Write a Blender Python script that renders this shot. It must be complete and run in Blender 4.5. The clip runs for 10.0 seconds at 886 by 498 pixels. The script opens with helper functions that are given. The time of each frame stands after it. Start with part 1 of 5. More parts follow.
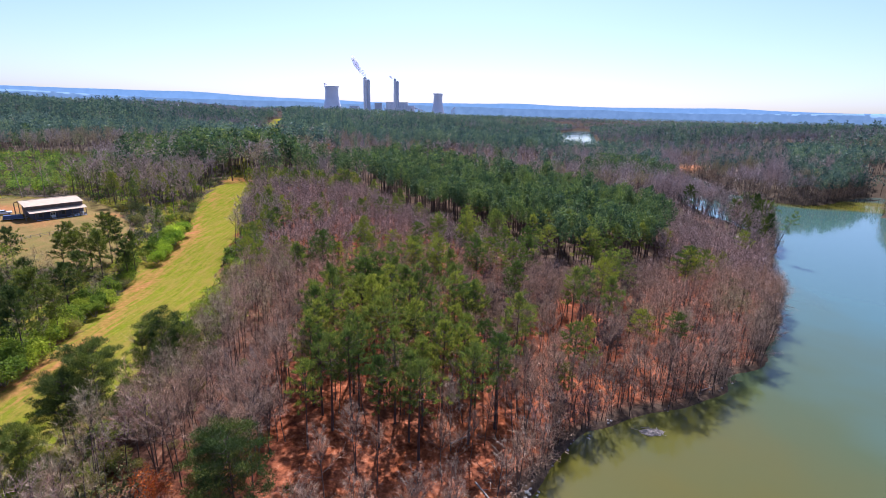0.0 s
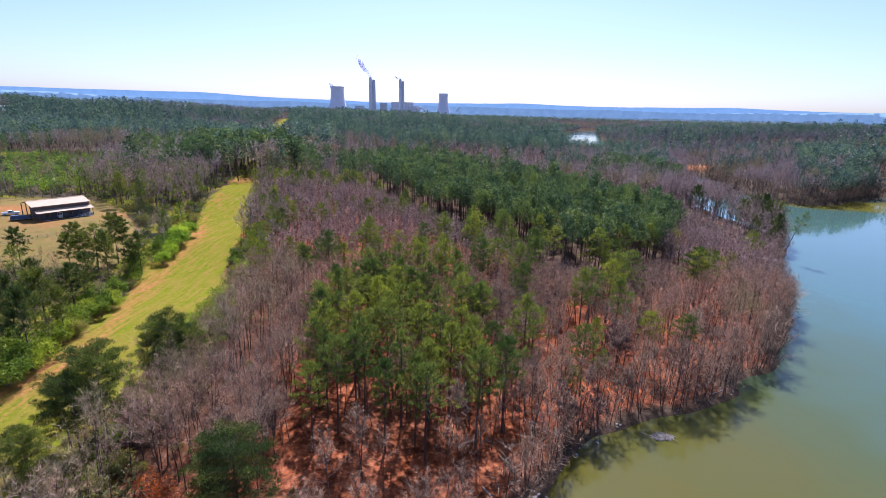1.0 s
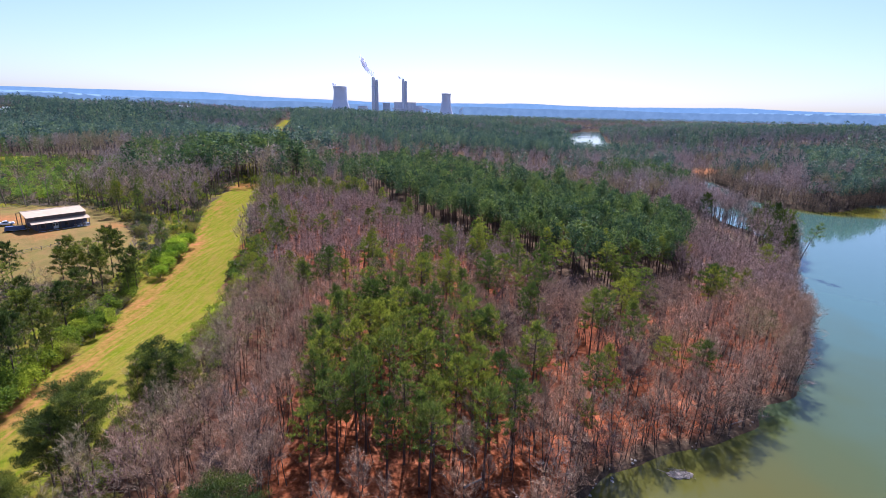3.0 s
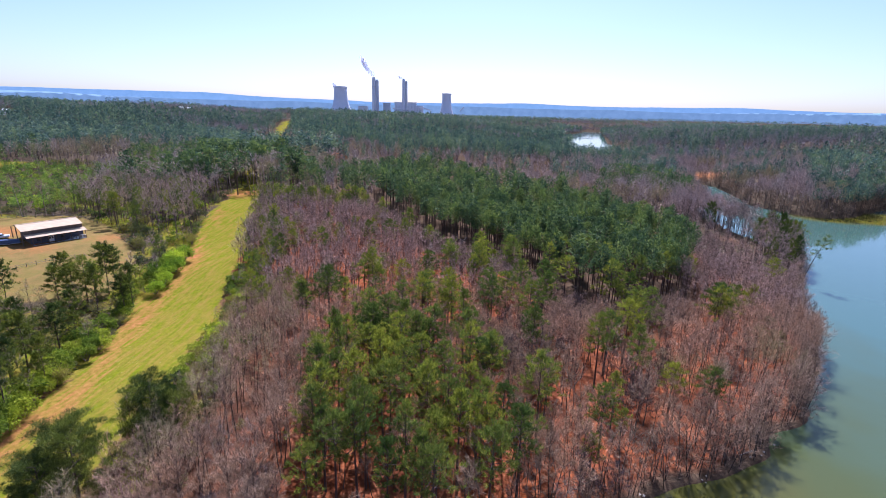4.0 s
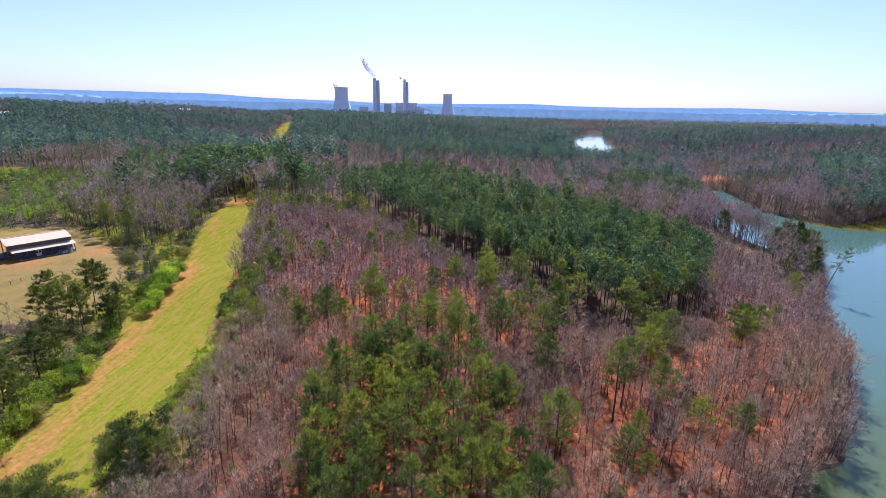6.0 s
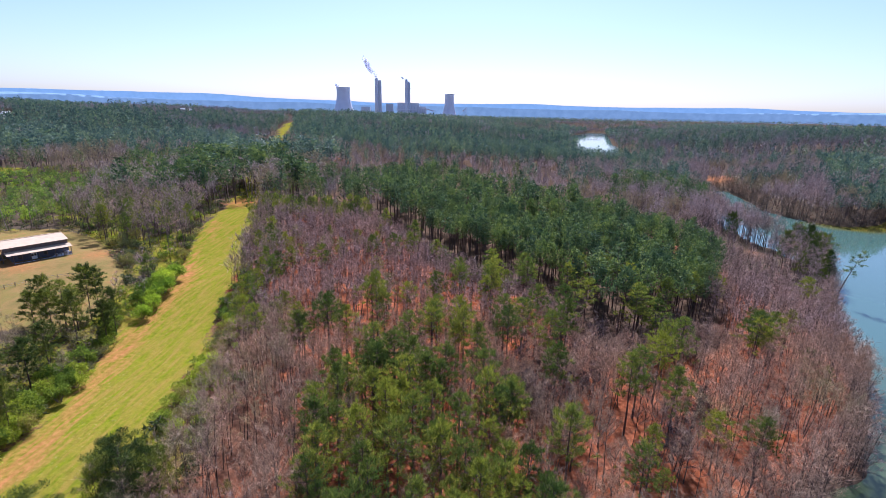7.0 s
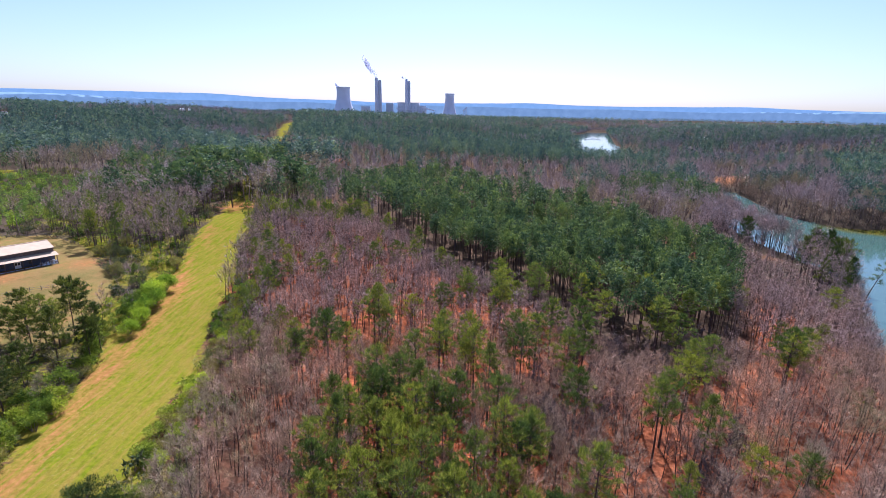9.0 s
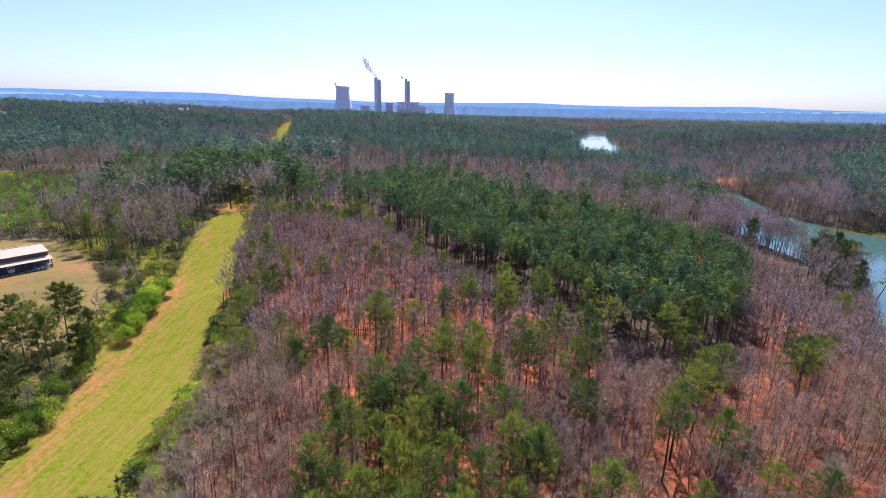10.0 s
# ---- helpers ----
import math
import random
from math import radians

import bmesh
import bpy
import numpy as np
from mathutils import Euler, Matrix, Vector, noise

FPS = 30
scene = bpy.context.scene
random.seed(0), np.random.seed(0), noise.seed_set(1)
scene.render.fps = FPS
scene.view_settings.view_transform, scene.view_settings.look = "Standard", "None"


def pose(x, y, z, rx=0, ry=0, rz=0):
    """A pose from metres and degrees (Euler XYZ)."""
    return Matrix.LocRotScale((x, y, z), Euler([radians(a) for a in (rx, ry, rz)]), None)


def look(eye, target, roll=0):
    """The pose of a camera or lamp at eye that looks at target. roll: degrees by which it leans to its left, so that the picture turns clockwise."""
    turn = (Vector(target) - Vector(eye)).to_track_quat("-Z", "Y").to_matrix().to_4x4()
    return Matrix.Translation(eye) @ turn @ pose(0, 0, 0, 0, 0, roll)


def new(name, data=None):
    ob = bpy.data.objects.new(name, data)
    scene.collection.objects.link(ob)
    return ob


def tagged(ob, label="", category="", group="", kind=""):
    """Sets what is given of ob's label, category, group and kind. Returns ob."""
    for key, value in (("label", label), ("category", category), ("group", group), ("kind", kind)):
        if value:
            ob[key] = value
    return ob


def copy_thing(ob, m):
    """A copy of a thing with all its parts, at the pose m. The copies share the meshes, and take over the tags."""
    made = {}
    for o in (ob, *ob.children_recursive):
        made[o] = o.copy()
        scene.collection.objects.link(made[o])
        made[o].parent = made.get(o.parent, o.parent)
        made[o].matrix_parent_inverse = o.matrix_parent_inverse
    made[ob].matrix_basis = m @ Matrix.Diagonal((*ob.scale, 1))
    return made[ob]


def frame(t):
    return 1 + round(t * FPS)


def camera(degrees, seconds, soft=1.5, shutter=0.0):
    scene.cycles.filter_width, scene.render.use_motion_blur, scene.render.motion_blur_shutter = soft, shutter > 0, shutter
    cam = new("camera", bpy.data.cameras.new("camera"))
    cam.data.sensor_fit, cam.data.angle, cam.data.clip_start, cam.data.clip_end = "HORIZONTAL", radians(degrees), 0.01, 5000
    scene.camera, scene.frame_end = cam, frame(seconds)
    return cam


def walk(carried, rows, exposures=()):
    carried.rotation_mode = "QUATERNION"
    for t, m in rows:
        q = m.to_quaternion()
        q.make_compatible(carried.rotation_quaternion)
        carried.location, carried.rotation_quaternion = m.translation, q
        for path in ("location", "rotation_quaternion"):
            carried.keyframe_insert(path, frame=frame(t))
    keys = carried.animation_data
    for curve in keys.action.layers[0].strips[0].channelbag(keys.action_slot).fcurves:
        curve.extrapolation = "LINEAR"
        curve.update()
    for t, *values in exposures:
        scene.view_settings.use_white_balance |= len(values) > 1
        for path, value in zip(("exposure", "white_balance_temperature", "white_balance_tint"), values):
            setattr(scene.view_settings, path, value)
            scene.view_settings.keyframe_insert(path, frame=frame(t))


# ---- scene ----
cam = camera(84.8, 10.0, soft=0.5)
PATH = [
    (0, (1.63, -0.963, 59.939), (1.621, 0.961, 59.393), 1.5),
    (0.5, (1.554, -0.716, 59.897), (1.529, 1.207, 59.35), 1.4),
    (1, (1.279, 0.175, 59.832), (1.249, 2.098, 59.286), 1.4),
    (1.5, (1.082, 1.323, 59.877), (1.048, 3.246, 59.329), 1.4),
    (2, (0.936, 2.796, 60.22), (0.899, 4.719, 59.67), 1.3),
    (2.5, (0.724, 4.468, 61.327), (0.685, 6.391, 60.78), 1.4),
    (4, (-0.084, 10.505, 67.46), (-0.126, 12.428, 66.91), 1.4),
    (4.5, (-0.381, 12.884, 69.026), (-0.426, 14.807, 68.478), 1.3),
    (5, (-0.811, 15.255, 69.727), (-0.856, 17.178, 69.179), 1.3),
    (5.5, (-1.296, 17.598, 70.047), (-1.341, 19.52, 69.499), 1.3),
    (7, (-2.583, 24.08, 70.218), (-2.636, 26.002, 69.669), 1.3),
    (7.5, (-3.023, 26.09, 70.454), (-3.078, 28.013, 69.905), 1.3),
    (8, (-3.632, 28.444, 70.545), (-3.687, 30.366, 69.996), 1.3),
    (8.5, (-4.21, 31.171, 70.58), (-4.265, 33.093, 70.029), 1.2),
    (9, (-4.784, 33.679, 70.663), (-4.838, 35.601, 70.112), 1.2),
    (9.5, (-5.409, 35.738, 70.807), (-5.462, 37.66, 70.256), 1.2),
    (10, (-5.835, 37.172, 71.088), (-5.887, 39.093, 70.536), 1.2),
]
walk(cam, [(t, look(eye, target, roll)) for t, eye, target, roll in PATH], exposures=[(0.0, 0.95, 5150, 28), (10.0, 0.95, 5150, 28)])

# ---- world and light ----
SUN_AZ = math.atan2(0.03, 1.0)     # from +y, towards +x positive
SUN_EL = radians(52)
world = bpy.data.worlds.new("sky")
scene.world = world
world.use_nodes = True
wn = world.node_tree.nodes
wl = world.node_tree.links
sky = wn.new("ShaderNodeTexSky")
sky.sky_type = 'NISHITA'
sky.sun_disc = False
sky.sun_elevation = SUN_EL
sky.sun_rotation = SUN_AZ
sky.altitude = 200
sky.air_density = 1.0
sky.dust_density = 1.2
sky.ozone_density = 1.6
wn["Background"].inputs[1].default_value = 0.075
wl.new(sky.outputs[0], wn["Background"].inputs[0])

sun_data = bpy.data.lights.new("sun", 'SUN')
sun_data.energy = 5.0
sun_data.angle = radians(0.53)
sun_data.color = (1.0, 0.93, 0.815)
sun = new("sun", sun_data)
sun_dir = Vector((math.sin(SUN_AZ) * math.cos(SUN_EL), math.cos(SUN_AZ) * math.cos(SUN_EL), math.sin(SUN_EL)))
sun.matrix_world = look((0, 0, 200), tuple(Vector((0, 0, 200)) - sun_dir))


# ---- materials ----
def material(name):
    m = bpy.data.materials.new(name)
    m.use_nodes = True
    return m, m.node_tree.nodes, m.node_tree.links


def noise_node(n, l, scale, detail=4, vec=None, rough=0.55):
    t = n.new("ShaderNodeTexNoise")
    t.inputs["Scale"].default_value = scale
    t.inputs["Detail"].default_value = detail
    t.inputs["Roughness"].default_value = rough
    if vec is not None:
        l.new(vec, t.inputs["Vector"])
    return t


def ramp(n, l, fac, stops):
    r = n.new("ShaderNodeValToRGB")
    el = r.color_ramp.elements
    while len(el) < len(stops):
        el.new(0.5)
    for e, (p, c) in zip(el, stops):
        e.position = p
        e.color = (*c, 1)
    l.new(fac, r.inputs[0])
    return r


def mix(n, l, fac, a, b, blend='MIX'):
    m = n.new("ShaderNodeMix")
    m.data_type, m.blend_type = 'RGBA', blend
    for sock, v in ((m.inputs[0], fac), (m.inputs[6], a), (m.inputs[7], b)):
        if isinstance(v, (int, float)):
            sock.default_value = v
        elif isinstance(v, tuple):
            sock.default_value = (*v, 1)
        else:
            l.new(v, sock)
    return m.outputs[2]


def maths(n, l, op, a, b=0.0, clamp=False):
    m = n.new("ShaderNodeMath")
    m.operation, m.use_clamp = op, clamp
    for sock, v in zip(m.inputs, (a, b)):
        if isinstance(v, (int, float)):
            sock.default_value = v
        else:
            l.new(v, sock)
    return m.outputs[0]


def by_tree(n, l, geo):
    """A number from 0 to 1 that changes from one tree's stand to the next."""
    mp = n.new("ShaderNodeMapping")
    mp.inputs["Scale"].default_value = (1, 1, 0.02)
    l.new(geo.outputs["Position"], mp.inputs["Vector"])
    v = n.new("ShaderNodeTexVoronoi")
    v.inputs["Scale"].default_value = 0.17
    l.new(mp.outputs[0], v.inputs["Vector"])
    sep = n.new("ShaderNodeSeparateColor")
    l.new(v.outputs["Color"], sep.inputs[0])
    return sep.outputs[0]


def foliage(name, dark, mid, light, through_leaf=0.35, patch=0.12):
    """Needles or leaves: tone by clump and by tree, some light let through."""
    m, n, l = material(name)
    geo = n.new("ShaderNodeNewGeometry")
    obj = n.new("ShaderNodeObjectInfo")
    big = noise_node(n, l, patch, 2, geo.outputs["Position"])
    a = ramp(n, l, geo.outputs["Random Per Island"], [(0.0, dark), (0.55, mid), (1.0, light)]).outputs[0]
    tone = maths(n, l, 'ADD', maths(n, l, 'MULTIPLY', big.outputs[0], 0.6), maths(n, l, 'MULTIPLY', obj.outputs["Random"], 0.3))
    tone = maths(n, l, 'ADD', tone, maths(n, l, 'MULTIPLY', maths(n, l, 'SUBTRACT', by_tree(n, l, geo), 0.25), 0.8))
    clump = noise_node(n, l, 0.75, 2, geo.outputs["Position"])
    tone = maths(n, l, 'ADD', tone, maths(n, l, 'MULTIPLY', maths(n, l, 'SUBTRACT', clump.outputs[0], 0.5), 0.9))
    tint = ramp(n, l, tone, [(0.22, (0.44, 0.56, 0.66)), (0.6, (1, 1, 1)), (1.0, (1.7, 1.48, 0.9))]).outputs[0]
    col = mix(n, l, 1.0, a, tint, 'MULTIPLY')
    d = n.new("ShaderNodeBsdfPrincipled")
    d.inputs["Roughness"].default_value = 0.75
    d.inputs["Specular IOR Level"].default_value = 0.12
    t = n.new("ShaderNodeBsdfTranslucent")
    l.new(col, d.inputs["Base Color"])
    l.new(mix(n, l, 1.0, col, (1.15, 1.2, 0.7), 'MULTIPLY'), t.inputs["Color"])
    s = n.new("ShaderNodeMixShader")
    s.inputs[0].default_value = through_leaf
    l.new(d.outputs[0], s.inputs[1])
    l.new(t.outputs[0], s.inputs[2])
    l.new(s.outputs[0], n["Material Output"].inputs[0])
    n.remove(n["Principled BSDF"])
    return m


def wood(name, dark, mid, light, patch=0.1):
    m, n, l = material(name)
    geo = n.new("ShaderNodeNewGeometry")
    grain = noise_node(n, l, 3.0, 3, geo.outputs["Position"])
    big = noise_node(n, l, patch, 2, geo.outputs["Position"])
    a = ramp(n, l, geo.outputs["Random Per Island"], [(0.0, dark), (0.5, mid), (1.0, light)]).outputs[0]
    g = ramp(n, l, grain.outputs[0], [(0.3, (0.75, 0.75, 0.75)), (0.7, (1.15, 1.15, 1.15))]).outputs[0]
    tone = maths(n, l, 'ADD', maths(n, l, 'MULTIPLY', big.outputs[0], 0.5), maths(n, l, 'MULTIPLY', by_tree(n, l, geo), 0.5))
    p = ramp(n, l, tone, [(0.2, (0.74, 0.70, 0.70)), (0.5, (1, 1, 1)), (0.8, (1.22, 1.06, 0.92))]).outputs[0]
    l.new(mix(n, l, 1.0, mix(n, l, 1.0, a, g, 'MULTIPLY'), p, 'MULTIPLY'), n["Principled BSDF"].inputs["Base Color"])
    n["Principled BSDF"].inputs["Roughness"].default_value = 0.85
    return m


def plain(name, a, b, scale=1.0, rough=0.7, metal=0.0, bump=0.0):
    """A surface mottled between two colours."""
    m, n, l = material(name)
    tc = n.new("ShaderNodeTexCoord")
    t = noise_node(n, l, scale, 5, tc.outputs["Object"])
    l.new(ramp(n, l, t.outputs[0], [(0.3, a), (0.7, b)]).outputs[0], n["Principled BSDF"].inputs["Base Color"])
    n["Principled BSDF"].inputs["Roughness"].default_value = rough
    n["Principled BSDF"].inputs["Metallic"].default_value = metal
    if bump:
        bp = n.new("ShaderNodeBump")
        bp.inputs["Strength"].default_value = bump
        l.new(t.outputs[0], bp.inputs["Height"])
        l.new(bp.outputs[0], n["Principled BSDF"].inputs["Normal"])
    return m


NEEDLE = foliage("pine_needles", (0.056, 0.082, 0.018), (0.132, 0.170, 0.036), (0.28, 0.305, 0.068), 0.42)
# The blue in these far needles is distance haze put into the base colour.
NEEDLE_HAZED = foliage("hazed_far_needles", (0.042, 0.076, 0.072), (0.098, 0.152, 0.136), (0.185, 0.25, 0.205), 0.28, 0.03)
# Bluer than NEEDLE: some middle-distance haze is put into the colour.
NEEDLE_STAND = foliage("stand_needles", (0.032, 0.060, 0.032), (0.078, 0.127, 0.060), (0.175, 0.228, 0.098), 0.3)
NEEDLE_YOUNG = foliage("young_needles", (0.085, 0.145, 0.025), (0.16, 0.25, 0.038), (0.25, 0.35, 0.06))
LEAF = foliage("spring_leaves", (0.062, 0.098, 0.012), (0.155, 0.215, 0.024), (0.30, 0.37, 0.045), 0.42)
# Darker copy of NEEDLE: backlit shade put into the colour of some pines.
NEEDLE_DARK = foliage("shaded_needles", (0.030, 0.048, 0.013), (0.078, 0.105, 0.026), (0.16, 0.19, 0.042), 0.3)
LEAF_LIME = foliage("lime_leaves", (0.14, 0.21, 0.012), (0.28, 0.38, 0.022), (0.42, 0.52, 0.045), 0.5)
OLIVE = foliage("shrub_leaves", (0.08, 0.09, 0.035), (0.15, 0.15, 0.06), (0.23, 0.21, 0.09), 0.4)
BLOSSOM = foliage("rust_leaves", (0.30, 0.08, 0.03), (0.42, 0.13, 0.05), (0.5, 0.22, 0.08), 0.4)
BARK_PINE = wood("pine_bark", (0.045, 0.028, 0.024), (0.075, 0.046, 0.037), (0.12, 0.076, 0.06))
BARK = wood("grey_bark", (0.13, 0.09, 0.07), (0.21, 0.155, 0.122), (0.31, 0.245, 0.2))
TWIG = wood("bare_twigs", (0.25, 0.158, 0.098), (0.43, 0.285, 0.18), (0.60, 0.43, 0.285))
TWIG_GREY = wood("grey_twigs", (0.31, 0.235, 0.215), (0.46, 0.365, 0.335), (0.58, 0.475, 0.44))
# Greyer than TWIG: a little distance haze is mixed into the colour.
TWIG_DULL = wood("dull_brown_twigs", (0.28, 0.196, 0.155), (0.46, 0.332, 0.268), (0.60, 0.46, 0.385))
TWIG_NEAR = wood("near_twigs", (0.20, 0.128, 0.078), (0.36, 0.24, 0.145), (0.55, 0.40, 0.255))
BARK_NEAR = wood("dark_hardwood_bark", (0.045, 0.031, 0.024), (0.078, 0.054, 0.040), (0.14, 0.102, 0.076))
# Near-black twigs: their own dark colour plus painted shade between the pines.
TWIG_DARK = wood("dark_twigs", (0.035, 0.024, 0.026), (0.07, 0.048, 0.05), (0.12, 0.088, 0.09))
# Far twigs carry the haze as a blue-grey tint of their own colour.
TWIG_HAZED = wood("hazed_grey_twigs", (0.19, 0.17, 0.19), (0.28, 0.25, 0.28), (0.37, 0.33, 0.365))
TWIG_BUD = wood("budding_twigs", (0.24, 0.19, 0.09), (0.37, 0.30, 0.15), (0.48, 0.40, 0.22))
TWIG_PALE = wood("pale_twigs", (0.20, 0.165, 0.13), (0.28, 0.24, 0.195), (0.37, 0.325, 0.27))


def ground_material():
    """Leaf litter, with turf, bare red clay and dry meadow where the cover says so."""
    m, n, l = material("ground_cover")
    geo = n.new("ShaderNodeNewGeometry")
    pos = geo.outputs["Position"]
    att = n.new("ShaderNodeVertexColor")
    att.layer_name = "cover"
    sep = n.new("ShaderNodeSeparateColor")
    l.new(att.outputs[0], sep.inputs[0])
    n1, n2, n3 = noise_node(n, l, 0.12, 5, pos), noise_node(n, l, 0.9, 6, pos, 0.7), noise_node(n, l, 5.0, 3, pos, 0.7)
    litter = ramp(n, l, n2.outputs[0], [(0.25, (0.065, 0.022, 0.011)), (0.45, (0.25, 0.072, 0.024)), (0.58, (0.42, 0.135, 0.05)), (0.74, (0.60, 0.33, 0.18))]).outputs[0]
    blot = noise_node(n, l, 0.35, 5, pos, 0.7)
    litter = mix(n, l, 1.0, litter, ramp(n, l, blot.outputs[0], [(0.35, (0.34, 0.30, 0.30)), (0.52, (0.82, 0.8, 0.78)), (0.7, (1.15, 1.1, 1.05))]).outputs[0], 'MULTIPLY')
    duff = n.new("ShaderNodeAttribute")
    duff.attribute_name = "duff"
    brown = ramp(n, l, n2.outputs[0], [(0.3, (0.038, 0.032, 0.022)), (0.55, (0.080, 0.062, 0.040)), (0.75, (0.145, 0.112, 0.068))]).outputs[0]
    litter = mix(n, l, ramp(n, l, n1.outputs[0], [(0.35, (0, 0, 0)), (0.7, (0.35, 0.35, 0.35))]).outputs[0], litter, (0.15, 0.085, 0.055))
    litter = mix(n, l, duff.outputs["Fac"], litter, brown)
    # turf with mown streaks along the cut
    mp = n.new("ShaderNodeMapping")
    mp.inputs["Rotation"].default_value = (0, 0, radians(-15.8))
    mp.inputs["Scale"].default_value = (0.75, 0.10, 1.0)
    l.new(pos, mp.inputs["Vector"])
    streak = noise_node(n, l, 1.1, 5, mp.outputs[0], 0.65)
    turf = ramp(n, l, n2.outputs[0], [(0.3, (0.066, 0.096, 0.003)), (0.5, (0.120, 0.148, 0.004)), (0.75, (0.190, 0.185, 0.008))]).outputs[0]
    dry = ramp(n, l, n3.outputs[0], [(0.3, (0.17, 0.10, 0.018)), (0.7, (0.30, 0.21, 0.045))]).outputs[0]
    turf = mix(n, l, ramp(n, l, streak.outputs[0], [(0.34, (0, 0, 0)), (0.64, (0.78, 0.78, 0.78))]).outputs[0], turf, dry)
    fleck = noise_node(n, l, 1.6, 5, pos, 0.8)
    turf = mix(n, l, ramp(n, l, fleck.outputs[0], [(0.60, (0, 0, 0)), (0.72, (0.75, 0.75, 0.75))]).outputs[0], turf, (0.42, 0.33, 0.14))
    clay = ramp(n, l, n2.outputs[0], [(0.3, (0.24, 0.085, 0.028)), (0.7, (0.40, 0.17, 0.065))]).outputs[0]
    meadow = ramp(n, l, n1.outputs[0], [(0.35, (0.15, 0.115, 0.028)), (0.48, (0.25, 0.15, 0.05)), (0.58, (0.18, 0.145, 0.03)), (0.7, (0.31, 0.14, 0.05))]).outputs[0]
    meadow = mix(n, l, ramp(n, l, streak.outputs[0], [(0.42, (0, 0, 0)), (0.62, (0.6, 0.6, 0.6))]).outputs[0], meadow, (0.13, 0.13, 0.03))
    meadow = mix(n, l, 0.35, meadow, ramp(n, l, n3.outputs[0], [(0.3, (0.07, 0.055, 0.02)), (0.7, (0.30, 0.21, 0.09))]).outputs[0])
    edge = maths(n, l, 'MULTIPLY', maths(n, l, 'SUBTRACT', n2.outputs[0], 0.5), 0.9)

    rough = maths(n, l, 'ADD', edge, maths(n, l, 'MULTIPLY', maths(n, l, 'SUBTRACT', streak.outputs[0], 0.5), 1.4))

    def cover(ch):
        v = maths(n, l, 'ADD', sep.outputs[ch], rough if ch == 1 else edge)
        lo, hi = (0.25, 0.95) if ch == 1 else (0.42, 0.58)
        return ramp(n, l, v, [(lo, (0, 0, 0)), (hi, (1, 1, 1))]).outputs[0]
    col = mix(n, l, cover(0), litter, turf)
    col = mix(n, l, cover(2), col, meadow)
    col = mix(n, l, cover(1), col, clay)
    b = n["Principled BSDF"]
    l.new(col, b.inputs["Base Color"])
    b.inputs["Roughness"].default_value = 1.0
    b.inputs["Specular IOR Level"].default_value = 0.0
    bp = n.new("ShaderNodeBump")
    bp.inputs["Strength"].default_value = 0.6
    bp.inputs["Distance"].default_value = 0.3
    l.new(n2.outputs[0], bp.inputs["Height"])
    l.new(bp.outputs[0], b.inputs["Normal"])
    return m


def water_material():
    m, n, l = material("murky_water")
    geo = n.new("ShaderNodeNewGeometry")
    big = noise_node(n, l, 0.02, 3, geo.outputs["Position"])
    sep = n.new("ShaderNodeSeparateXYZ")
    l.new(geo.outputs["Position"], sep.inputs[0])
    off = maths(n, l, 'ADD', sep.outputs[0], maths(n, l, 'MULTIPLY', sep.outputs[1], 0.7))
    off = maths(n, l, 'MULTIPLY', maths(n, l, 'SUBTRACT', off, 60.0), 1 / 260)
    off = maths(n, l, 'ADD', off, maths(n, l, 'MULTIPLY', maths(n, l, 'SUBTRACT', big.outputs[0], 0.5), 0.7), True)
    # silty yellow-green in the shallow end; the blue outward is sky reflection put into the base colour
    col = ramp(n, l, off, [(0.0, (0.088, 0.076, 0.010)), (0.30, (0.064, 0.080, 0.024)), (0.7, (0.060, 0.115, 0.090))]).outputs[0]
    # a silty shoal along the far bank
    dx = maths(n, l, 'MULTIPLY', maths(n, l, 'ADD', maths(n, l, 'SUBTRACT', sep.outputs[0], 300.0), maths(n, l, 'MULTIPLY', maths(n, l, 'SUBTRACT', sep.outputs[1], 352.0), 0.3)), 1 / 62)
    dy = maths(n, l, 'MULTIPLY', maths(n, l, 'SUBTRACT', sep.outputs[1], 356.0), 1 / 30)
    far = maths(n, l, 'ADD', maths(n, l, 'MULTIPLY', dx, dx), maths(n, l, 'MULTIPLY', dy, dy))
    far = maths(n, l, 'ADD', far, maths(n, l, 'MULTIPLY', maths(n, l, 'SUBTRACT', big.outputs[0], 0.5), 1.5))
    shoal = ramp(n, l, far, [(0.55, (1, 1, 1)), (1.0, (0, 0, 0))]).outputs[0]
    col = mix(n, l, shoal, col, (0.125, 0.115, 0.012))
    b = n["Principled BSDF"]
    l.new(col, b.inputs["Base Color"])
    b.inputs["Roughness"].default_value = 0.06
    b.inputs["IOR"].default_value = 1.36
    rip = noise_node(n, l, 1.3, 4, geo.outputs["Position"])
    bp = n.new("ShaderNodeBump")
    bp.inputs["Strength"].default_value = 0.06
    bp.inputs["Distance"].default_value = 0.05
    l.new(rip.outputs[0], bp.inputs["Height"])
    l.new(bp.outputs[0], b.inputs["Normal"])
    return m


GROUND = ground_material()
WATER = water_material()
# Pale lavender here stands in for the haze in front of the power station.
CONCRETE = plain("pale_concrete", (0.74, 0.74, 0.79), (0.82, 0.82, 0.87), 0.02, 0.9)
CONCRETE_DARK = plain("weathered_concrete", (0.56, 0.57, 0.62), (0.66, 0.67, 0.72), 0.02, 0.9)
CLADDING = plain("grey_cladding", (0.62, 0.64, 0.70), (0.72, 0.74, 0.80), 0.05, 0.7)
ROOF_TIN = plain("tan_roof_metal", (0.42, 0.31, 0.19), (0.50, 0.375, 0.235), 0.6, 0.85, 0.0, 0.03)
